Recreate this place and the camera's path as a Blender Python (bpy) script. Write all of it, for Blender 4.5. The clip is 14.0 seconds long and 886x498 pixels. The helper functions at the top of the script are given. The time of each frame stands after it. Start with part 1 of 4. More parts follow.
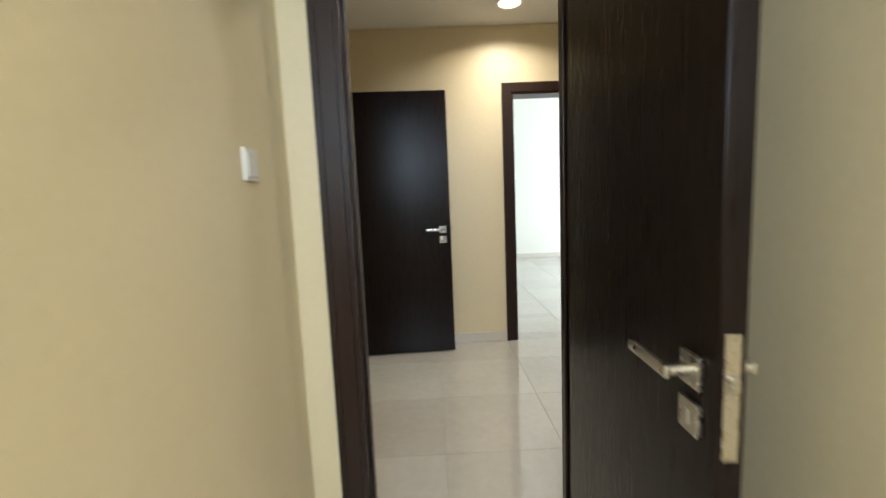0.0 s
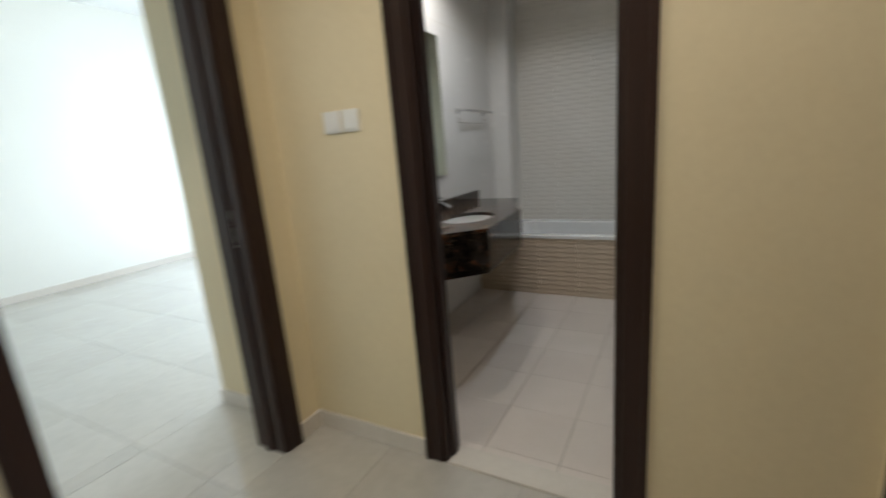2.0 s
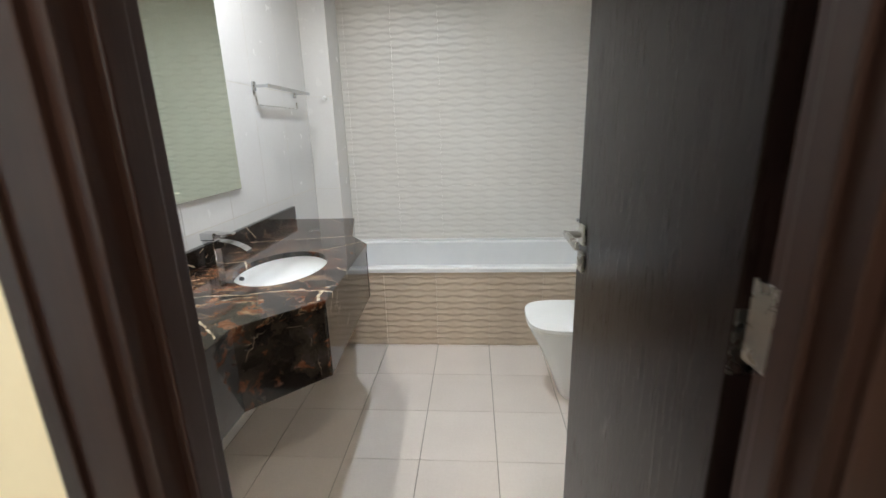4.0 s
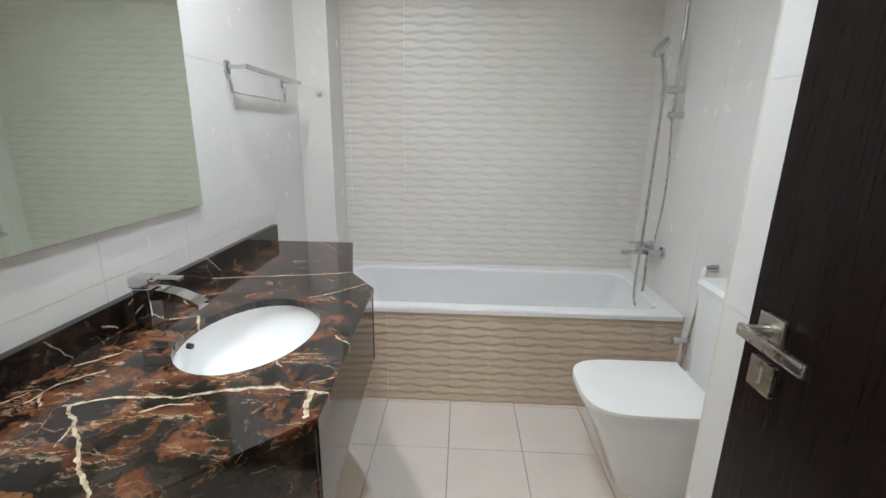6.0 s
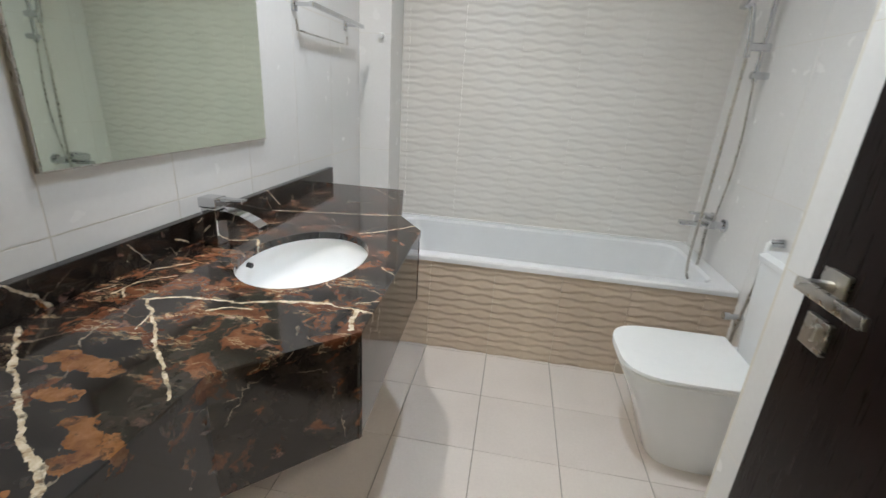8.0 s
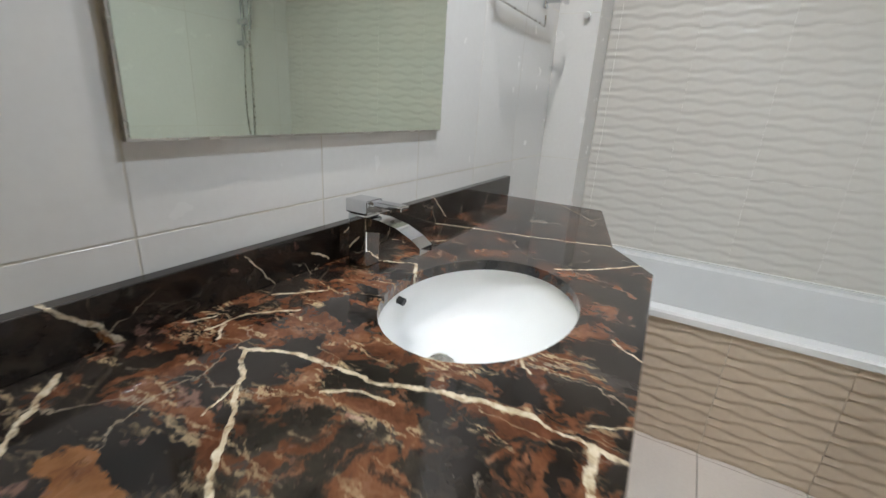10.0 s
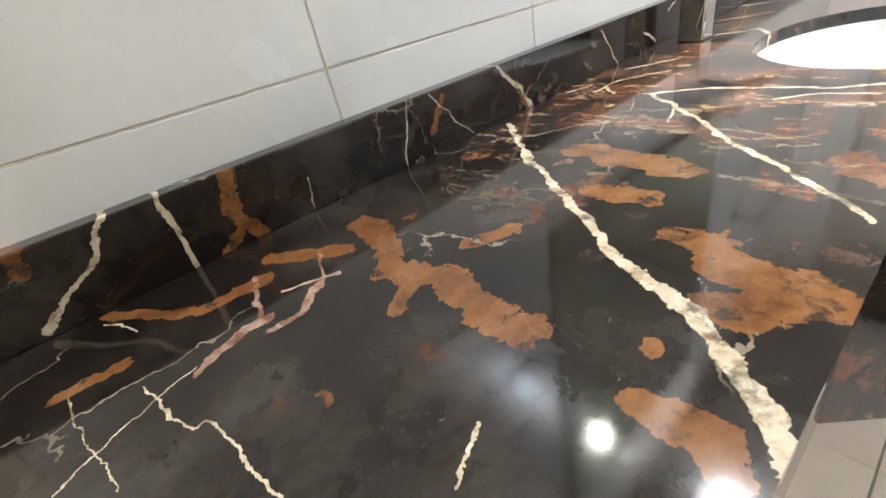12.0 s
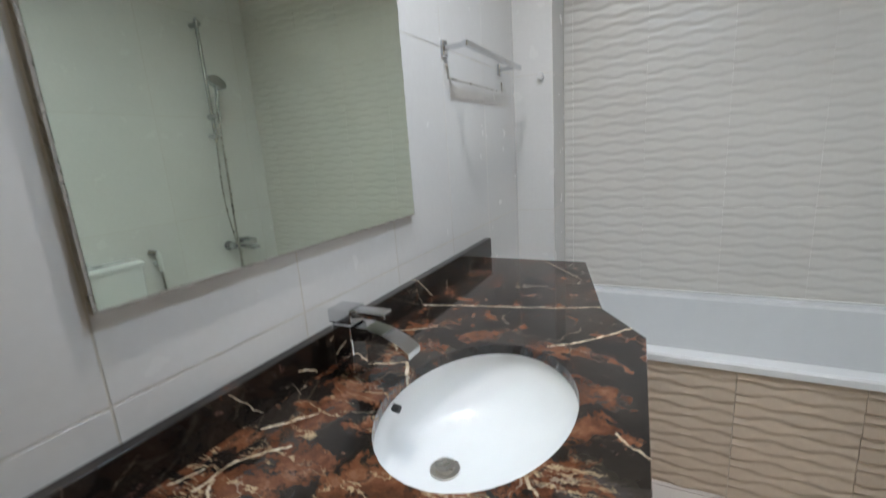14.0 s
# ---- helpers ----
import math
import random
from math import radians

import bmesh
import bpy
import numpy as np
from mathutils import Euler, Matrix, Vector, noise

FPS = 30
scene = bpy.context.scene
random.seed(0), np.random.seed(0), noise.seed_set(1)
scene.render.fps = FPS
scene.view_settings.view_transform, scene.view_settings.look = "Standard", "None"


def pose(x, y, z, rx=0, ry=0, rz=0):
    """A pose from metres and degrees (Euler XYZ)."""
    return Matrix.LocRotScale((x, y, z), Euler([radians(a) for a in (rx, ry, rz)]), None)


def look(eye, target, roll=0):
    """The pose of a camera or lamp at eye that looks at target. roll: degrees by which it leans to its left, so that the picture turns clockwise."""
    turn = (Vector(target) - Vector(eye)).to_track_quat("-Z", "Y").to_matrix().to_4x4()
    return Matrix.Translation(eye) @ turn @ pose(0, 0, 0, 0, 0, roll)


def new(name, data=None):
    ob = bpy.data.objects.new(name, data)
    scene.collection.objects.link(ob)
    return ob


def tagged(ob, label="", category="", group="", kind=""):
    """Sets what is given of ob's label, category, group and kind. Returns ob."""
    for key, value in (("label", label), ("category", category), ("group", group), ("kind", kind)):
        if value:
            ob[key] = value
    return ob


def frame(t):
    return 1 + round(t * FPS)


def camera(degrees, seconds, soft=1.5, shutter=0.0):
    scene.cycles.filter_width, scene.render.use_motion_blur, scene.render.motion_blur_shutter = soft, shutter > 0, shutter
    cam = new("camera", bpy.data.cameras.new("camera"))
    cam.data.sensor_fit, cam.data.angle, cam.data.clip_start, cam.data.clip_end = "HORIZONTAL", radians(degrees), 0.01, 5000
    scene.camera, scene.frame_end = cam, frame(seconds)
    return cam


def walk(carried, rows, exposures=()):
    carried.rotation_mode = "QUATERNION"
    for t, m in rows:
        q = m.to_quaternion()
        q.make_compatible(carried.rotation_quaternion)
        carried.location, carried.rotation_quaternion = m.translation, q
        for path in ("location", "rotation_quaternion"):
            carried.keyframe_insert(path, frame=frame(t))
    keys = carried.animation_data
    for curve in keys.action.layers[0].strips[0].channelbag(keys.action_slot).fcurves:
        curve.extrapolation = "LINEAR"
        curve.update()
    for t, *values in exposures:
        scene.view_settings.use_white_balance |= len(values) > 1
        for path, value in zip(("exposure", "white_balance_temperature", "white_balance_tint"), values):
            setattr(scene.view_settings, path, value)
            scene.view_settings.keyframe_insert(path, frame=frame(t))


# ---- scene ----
cam = camera(91.1, 14.0, shutter=0.4)
PATH = [
    (0, (3.689, 0.293, 1.252), (1.703, 0.333, 1.017), -2.4),
    (0.5, (3.044, 0.288, 1.265), (1.084, 0.582, 0.991), -4.5),
    (1, (2.435, 0.288, 1.306), (0.512, 0.749, 1.004), -6.4),
    (1.5, (1.887, 0.319, 1.276), (0.242, 1.408, 0.946), -5.6),
    (2, (1.562, 0.616, 1.274), (0.615, 2.319, 0.825), -4.7),
    (2.5, (1.359, 0.867, 1.279), (1.17, 2.79, 0.762), -2.7),
    (3, (1.241, 1.116, 1.317), (1.114, 3.043, 0.798), -2.2),
    (5.5, (0.93, 2.094, 1.323), (0.788, 4.01, 0.767), 0.4),
    (6, (0.884, 2.143, 1.327), (0.807, 4.073, 0.811), 1.0),
    (6.5, (0.876, 2.14, 1.321), (0.82, 4.077, 0.829), 1.3),
    (7, (0.898, 2.095, 1.293), (0.836, 3.974, 0.608), 1.5),
    (9.5, (0.764, 2.319, 1.212), (-0.05, 4.031, 0.576), 4.9),
    (10, (0.623, 2.502, 1.145), (-0.286, 4.169, 0.517), 3.6),
    (10.5, (0.539, 2.604, 1.093), (-0.345, 4.274, 0.436), -0.5),
    (11, (0.501, 2.401, 1.039), (-0.708, 3.815, 0.305), -4.6),
    (11.5, (0.479, 2.278, 1.02), (-0.866, 3.448, 0.113), -10.2),
    (12, (0.453, 2.216, 1.002), (-0.951, 3.215, -0.014), -12.8),
    (12.5, (0.444, 2.342, 0.991), (-0.846, 3.45, -0.062), -11.8),
    (13, (0.464, 2.504, 1.003), (-0.585, 3.901, 0.03), -6.2),
    (13.5, (0.536, 2.601, 1.088), (-0.337, 4.278, 0.437), -2.6),
    (14, (0.623, 2.539, 1.243), (-0.274, 4.272, 0.805), -4.0),
]
walk(cam, [(t, look(eye, target, roll)) for t, eye, target, roll in PATH],
     [(0.0, -0.35, 6500, 10), (0.5, -0.25, 6150, 10), (1.0, -0.18, 5900, 10), (1.5, -0.45, 5700, 10), (2.0, -0.7, 6250, 10), (2.5, -0.3, 6500, 10), (3.0, 0.1, 6150, 10), (5.3, 0.55, 6050, 10), (6.0, 0.42, 6000, 10), (9.5, 0.4, 6100, 10), (10.5, 0.25, 6050, 10), (11.0, 0.7, 6050, 10), (11.5, 1.2, 6000, 10), (12.0, 1.45, 6050, 10), (12.5, 1.6, 5950, 10), (13.0, 1.15, 5750, 10), (13.5, 0.3, 5950, 10), (14.0, 0.12, 5850, 10)])

# ---- light ----
world = bpy.data.worlds.new("sky")
scene.world = world
world.use_nodes = True
wn = world.node_tree.nodes
sky = wn.new("ShaderNodeTexSky")
sky.sky_type = "NISHITA"
sky.sun_disc = False
sky.sun_elevation = radians(40)
sky.sun_rotation = radians(0)
world.node_tree.links.new(sky.outputs[0], wn["Background"].inputs[0])
wn["Background"].inputs[1].default_value = 0.1


def lamp(name, where, aim, watts, size, colour, size_y=None):
    d = bpy.data.lights.new(name, "AREA")
    d.energy, d.color, d.size = watts, colour, size
    d.shape = "RECTANGLE" if size_y else "DISK"
    if size_y:
        d.size_y = size_y
    ob = new(name, d)
    d.spread = radians(150) if not size_y else radians(180)
    ob.matrix_basis = look(where, aim)
    return ob


WARM, COOL, DAY = (1.0, 0.915, 0.79), (0.81, 0.91, 1.0), (0.74, 0.87, 1.0)
lamp("hall_downlight_and_fill_lamp", (0.45, 0.90, 2.575), (0.45, 0.90, 0), 13, 0.14, WARM)
# unseen second hall lamp, added to brighten the right-hand wall
lamp("hall_downlight_and_fill_lamp", (1.50, 1.15, 2.575), (1.50, 1.15, 0), 15, 0.14, WARM)
# no known source in the corridor; added to light its walls
lamp("corridor_fill_lamp", (4.2, 0.45, 2.575), (4.2, 0.45, 0), 14, 0.14, WARM)
lamp("bath_downlight_lamp_a", (0.28, 3.36, 2.555), (0.28, 3.36, 0), 9, 0.06, (1.0, 0.95, 0.88))
lamp("bath_downlight_lamp_b", (0.74, 3.36, 2.555), (0.74, 3.36, 0), 9, 0.045, COOL)
lamp("bedroom_window_lamp", (-2.6, 5.35, 1.5), (-2.6, 1.0, 0.9), 215, 3.0, DAY, 1.8)
lamp("corridor_window_lamp", (5.85, 0.25, 2.0), (0.3, 0.2, 1.6), 62, 0.8, (0.60, 0.79, 1.0), 0.8)
# added fill inside the windowless side room, to brighten its green walls
lamp("side_room_fill_lamp", (0.7, -2.9, 1.6), (0.7, 0, 1.3), 17, 1.2, (0.90, 1.0, 0.93), 1.2)


# ---- materials ----
def material(name):
    m = bpy.data.materials.new(name)
    m.use_nodes = True
    return m, m.node_tree, m.node_tree.nodes["Principled BSDF"]


def node(nt, kind, inputs=None, operation="", feature=""):
    n = nt.nodes.new(kind)
    if operation:
        n.operation = operation
    if feature:
        n.feature = feature
    for k, v in (inputs or {}).items():
        if isinstance(v, bpy.types.NodeSocket):
            nt.links.new(v, n.inputs[k])
        else:
            n.inputs[k].default_value = v
    return n


def math_node(nt, op, a, b=0.0, c=0.0):
    return node(nt, "ShaderNodeMath", {0: a, 1: b, 2: c}, operation=op).outputs[0]


def ramp(nt, fac, stops):
    n = node(nt, "ShaderNodeValToRGB", {0: fac})
    while len(n.color_ramp.elements) < len(stops):
        n.color_ramp.elements.new(0.5)
    for e, (p, c) in zip(n.color_ramp.elements, stops):
        e.position, e.color = p, (*c, 1)
    return n.outputs[0]


def mixed(nt, fac, a, b, mode="MIX"):
    n = node(nt, "ShaderNodeMix")
    n.data_type, n.blend_type = "RGBA", mode
    for s, v in ((n.inputs[0], fac), (n.inputs[6], a), (n.inputs[7], b)):
        if isinstance(v, bpy.types.NodeSocket):
            nt.links.new(v, s)
        else:
            s.default_value = (*v, 1) if isinstance(v, tuple) else v
    return n.outputs[2]


def position(nt, scale=(1, 1, 1), local=False):
    src = nt.nodes.new("ShaderNodeTexCoord").outputs["Object"] if local else nt.nodes.new("ShaderNodeNewGeometry").outputs["Position"]
    return node(nt, "ShaderNodeMapping", {0: src, 3: scale}).outputs[0]


def noise_fac(nt, vec, scale, detail=4.0, rough=0.55, distort=0.0):
    return node(nt, "ShaderNodeTexNoise", {"Vector": vec, "Scale": scale, "Detail": detail, "Roughness": rough, "Distortion": distort}).outputs["Fac"]


def surface(name, low, high, rough=0.5, rough_var=0.1, big=1.5, fine=60.0, bump=0.05, metal=0.0, stretch=(1, 1, 1), bump_scale=None, per_piece=0.0, coat=0.0, bump_depth=0.002, spec=0.5):
    """A surface whose colour varies at two scales between low and high, with fine relief."""
    m, nt, b = material(name)
    v = position(nt, stretch)
    f = math_node(nt, "ADD", math_node(nt, "MULTIPLY", noise_fac(nt, v, big, 3), 0.6), math_node(nt, "MULTIPLY", noise_fac(nt, v, fine, 3), 0.4))
    if per_piece:
        rnd = nt.nodes.new("ShaderNodeObjectInfo").outputs["Random"]
        f = math_node(nt, "ADD", f, math_node(nt, "MULTIPLY", math_node(nt, "SUBTRACT", rnd, 0.5), per_piece))
    nt.links.new(ramp(nt, f, [(0.3, low), (0.7, high)]), b.inputs["Base Color"])
    r = math_node(nt, "MULTIPLY_ADD", noise_fac(nt, v, big * 6, 3), rough_var, rough - rough_var / 2)
    nt.links.new(r, b.inputs["Roughness"])
    b.inputs["Metallic"].default_value = metal
    b.inputs["Specular IOR Level"].default_value = spec
    b.inputs["Coat Weight"].default_value = coat
    b.inputs["Coat Roughness"].default_value = 0.08
    if bump:
        h = noise_fac(nt, v, bump_scale or fine, 3)
        bn = node(nt, "ShaderNodeBump", {"Strength": bump, "Distance": bump_depth, "Height": h})
        nt.links.new(bn.outputs[0], b.inputs["Normal"])
    return m


PAINT = surface("cream_wall_paint", (0.74, 0.63, 0.42), (0.80, 0.69, 0.47), 0.42, 0.12, 0.8, 45, 0.12, bump_scale=140)
BEDROOM = surface("pale_wall_paint", (0.80, 0.79, 0.72), (0.86, 0.85, 0.79), 0.6, 0.1, 0.8, 45, 0.1)
SIDE = surface("pale_green_wall_paint", (0.70, 0.72, 0.64), (0.76, 0.78, 0.70), 0.5, 0.1, 0.8, 45, 0.1)
CEIL = surface("white_ceiling_paint", (0.78, 0.77, 0.74), (0.84, 0.83, 0.80), 0.7, 0.1, 0.8, 45, 0.1)
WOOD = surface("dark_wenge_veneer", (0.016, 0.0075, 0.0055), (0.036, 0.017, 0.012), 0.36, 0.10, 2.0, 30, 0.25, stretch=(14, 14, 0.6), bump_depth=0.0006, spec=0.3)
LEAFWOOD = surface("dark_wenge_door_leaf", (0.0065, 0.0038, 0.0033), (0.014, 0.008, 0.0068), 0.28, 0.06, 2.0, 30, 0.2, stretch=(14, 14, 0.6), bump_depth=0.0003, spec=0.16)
HALLTILE = surface("polished_cream_porcelain", (0.47, 0.44, 0.39), (0.56, 0.535, 0.48), 0.035, 0.03, 1.6, 18, 0.0, per_piece=0.25, spec=0.85)
HALLGROUT = surface("pale_beige_grout", (0.40, 0.37, 0.32), (0.48, 0.45, 0.40), 0.6, 0.1, 4, 60, 0.2)
GROUT = surface("grey_beige_grout", (0.30, 0.27, 0.22), (0.40, 0.36, 0.30), 0.8, 0.1, 4, 60, 0.3)
BATHTILE = surface("matt_beige_floor_tile", (0.62, 0.55, 0.49), (0.70, 0.63, 0.565), 0.38, 0.12, 3, 90, 0.15, per_piece=0.2, bump_scale=220, bump_depth=0.0008)
WALLTILE = surface("satin_white_wall_tile", (0.76, 0.735, 0.70), (0.81, 0.79, 0.76), 0.26, 0.08, 2, 60, 0.05, per_piece=0.15)
TILEGROUT = surface("cream_tile_grout", (0.62, 0.575, 0.49), (0.71, 0.665, 0.58), 0.8, 0.1, 4, 60, 0.2)
WAVETILE = surface("cream_wave_tile", (0.74, 0.70, 0.64), (0.80, 0.765, 0.71), 0.30, 0.1, 2, 60, 0.05, per_piece=0.1)
TANTILE = surface("tan_wave_tile", (0.56, 0.45, 0.34), (0.64, 0.53, 0.41), 0.32, 0.1, 2, 60, 0.05, per_piece=0.1)
SKIRT = surface("beige_skirting_tile", (0.64, 0.59, 0.52), (0.71, 0.66, 0.59), 0.22, 0.1, 3, 40, 0.0)
CERAMIC = surface("white_glazed_ceramic", (0.82, 0.82, 0.81), (0.86, 0.86, 0.85), 0.07, 0.03, 2, 20, 0.0, coat=0.5)
PLASTIC = surface("white_plastic", (0.80, 0.79, 0.76), (0.84, 0.83, 0.80), 0.32, 0.08, 4, 40, 0.05)
CHROME = surface("polished_chrome", (0.58, 0.59, 0.61), (0.70, 0.71, 0.73), 0.05, 0.03, 8, 60, 0.0, metal=1.0)
STEEL = surface("brushed_nickel", (0.50, 0.48, 0.44), (0.62, 0.59, 0.54), 0.28, 0.1, 8, 90, 0.15, metal=1.0)
BLACK = surface("black_rubber", (0.015, 0.015, 0.015), (0.03, 0.03, 0.03), 0.6, 0.1, 8, 60, 0.05)
SILICONE = surface("white_silicone_sealant", (0.76, 0.75, 0.72), (0.82, 0.81, 0.79), 0.45, 0.1, 12, 60, 0.3)

MIRROR, nt, b = material("mirror_glass")
v = position(nt)
nt.links.new(ramp(nt, noise_fac(nt, v, 6, 4), [(0.3, (0.66, 0.73, 0.62)), (0.7, (0.70, 0.765, 0.66))]), b.inputs["Base Color"])
b.inputs["Metallic"].default_value = 1.0
nt.links.new(math_node(nt, "MULTIPLY_ADD", noise_fac(nt, v, 9, 5), 0.05, -0.01), b.inputs["Roughness"])

GLOW, nt, b = material("lamp_diffuser")
b.inputs["Emission Color"].default_value = (1.0, 0.9, 0.75, 1)
b.inputs["Emission Strength"].default_value = 9.0
SKYPANE, nt, b = material("daylight_backdrop")
b.inputs["Emission Color"].default_value = (0.62, 0.78, 1.0, 1)
b.inputs["Emission Strength"].default_value = 3.0


# cream veins of the counter: width, then points along the vein
TOP_VEINS = [
    (0.006, [(0.041, 2.667), (0.167, 2.559), (0.26, 2.497), (0.331, 2.442)]),
    (0.0088, [(0.331, 2.442), (0.358, 2.431), (0.386, 2.416), (0.419, 2.387)]),
    (0.0098, [(0.419, 2.387), (0.445, 2.361), (0.452, 2.352)]),
    (0.0048, [(0.163, 2.818), (0.24, 2.75), (0.319, 2.666), (0.372, 2.623), (0.41, 2.585), (0.436, 2.559)]),
    (0.0022, [(0.22, 2.763), (0.23, 2.736), (0.238, 2.712)]),
    (0.005, [(0.156, 2.815), (0.227, 2.851), (0.297, 2.854), (0.356, 2.859)]),
    (0.0066, [(0.356, 2.859), (0.425, 2.887), (0.476, 2.898), (0.528, 2.905)]),
    (0.004, [(0.528, 2.905), (0.554, 2.897), (0.594, 2.895), (0.635, 2.892)]),
    (0.0075, [(0.592, 2.895), (0.612, 2.815)]),
]
FINE_VEINS = [
    (0.0046, [(0.031, 3.539), (0.135, 3.565), (0.282, 3.595), (0.369, 3.615), (0.487, 3.651)]),
    (0.0044, [(0.418, 3.389), (0.494, 3.445), (0.568, 3.539)]),
    (0.0044, [(0.105, 3.2), (0.161, 3.228), (0.194, 3.183)]),
    (0.004, [(0.058, 2.952), (0.113, 3.02)]),
    (0.0038, [(0.081, 2.821), (0.082, 2.881), (0.133, 2.938)]),
    (0.0044, [(0.112, 2.814), (0.087, 2.843)]),
    (0.003, [(0.036, 2.816), (0.052, 2.852)]),
    (0.0028, [(0.573, 3.139), (0.591, 3.119), (0.624, 3.093)]),
    (0.0034, [(0.476, 3.006), (0.5, 2.981)]),
    (0.003, [(0.582, 2.926), (0.626, 2.946)]),
    (0.0024, [(0.229, 4.096), (0.393, 3.897)]),
    (0.003, [(0.025, 3.335), (0.134, 3.412)]),
    (0.004, [(0.31, 2.81), (0.34, 2.832), (0.392, 2.838)]),
]
THREADS = [
    (0.0014, [(0.158, 2.173), (0.224, 2.189), (0.223, 2.195), (0.262, 2.204), (0.301, 2.209)]),
    (0.001, [(0.168, 2.205), (0.178, 2.173), (0.206, 2.124)]),
    (0.0012, [(0.342, 2.294), (0.347, 2.277), (0.356, 2.262)]),
    (0.001, [(0.123, 2.136), (0.234, 2.149)]),
    (0.0012, [(0.045, 2.164), (0.088, 2.182)]),
]
# ochre islands, as radius and points along the island
RUST_PATCHES = [
    (0.022, [(0.1, 2.38), (0.159, 2.372)]),
    (0.02, [(0.159, 2.372), (0.195, 2.346), (0.236, 2.363)]),
    (0.022, [(0.236, 2.363), (0.289, 2.354), (0.321, 2.357)]),
    (0.012, [(0.223, 2.346), (0.238, 2.322)]),
    (0.016, [(0.079, 2.295), (0.131, 2.342)]),
    (0.014, [(0.106, 2.231), (0.107, 2.278)]),
    (0.01, [(0.117, 2.129), (0.117, 2.165)]),
    (0.01, [(0.033, 2.167), (0.096, 2.216)]),
    (0.03, [(0.193, 2.61), (0.299, 2.595)]),
    (0.022, [(0.262, 2.528), (0.303, 2.535)]),
    (0.026, [(0.355, 2.493), (0.388, 2.467), (0.427, 2.473)]),
    (0.024, [(0.395, 2.431), (0.437, 2.46)]),
    (0.014, [(0.394, 2.348), (0.421, 2.351), (0.434, 2.337)]),
    (0.014, [(0.221, 2.408), (0.236, 2.441)]),
    (0.007, [(0.38, 2.385), (0.384, 2.378)]),
    (0.005, [(0.264, 2.251), (0.271, 2.249)]),
]
# pale rose lacework inside the ochre
LACE = [
    (0.0075, [(0.175, 2.204), (0.164, 2.234), (0.16, 2.257)]),
    (0.0055, [(0.177, 2.254), (0.18, 2.275), (0.151, 2.309)]),
    (0.0035, [(0.097, 2.274), (0.154, 2.253)]),
    (0.0035, [(0.142, 2.281), (0.156, 2.317)]),
    (0.003, [(0.11, 2.328), (0.151, 2.309)]),
    (0.005, [(0.361, 2.795), (0.378, 2.797)]),
]
# veins of the upstand, as places along it and heights
SPLASH_VEINS = [
    (0.005, [(2.673, 0.9), (2.744, 0.824)]),
    (0.004, [(2.246, 0.905), (2.243, 0.871), (2.246, 0.82)]),
    (0.0034, [(2.205, 0.904), (2.184, 0.874), (2.165, 0.858), (2.127, 0.835)]),
    (0.0013, [(2.516, 0.899), (2.497, 0.823)]),
    (0.0009, [(2.548, 0.896), (2.615, 0.827)]),
    (0.0016, [(2.931, 0.89), (2.985, 0.824)]),
    (0.001, [(2.376, 0.863), (2.371, 0.83)]),
    (0.0026, [(3.525, 0.905), (3.608, 0.832)]),
    (0.0032, [(3.075, 0.859), (3.117, 0.839)]),
    (0.002, [(3.201, 0.894), (3.166, 0.881)]),
]
SPLASH_PATCHES = [
    (0.013, [(2.3, 0.89), (2.293, 0.857)]),
    (0.012, [(2.293, 0.857), (2.311, 0.826)]),
    (0.01, [(2.293, 0.839), (2.269, 0.823)]),
    (0.007, [(2.568, 0.886), (2.547, 0.85)]),
    (0.012, [(2.143, 0.903), (2.139, 0.885)]),
    (0.008, [(2.718, 0.847), (2.742, 0.822)]),
]


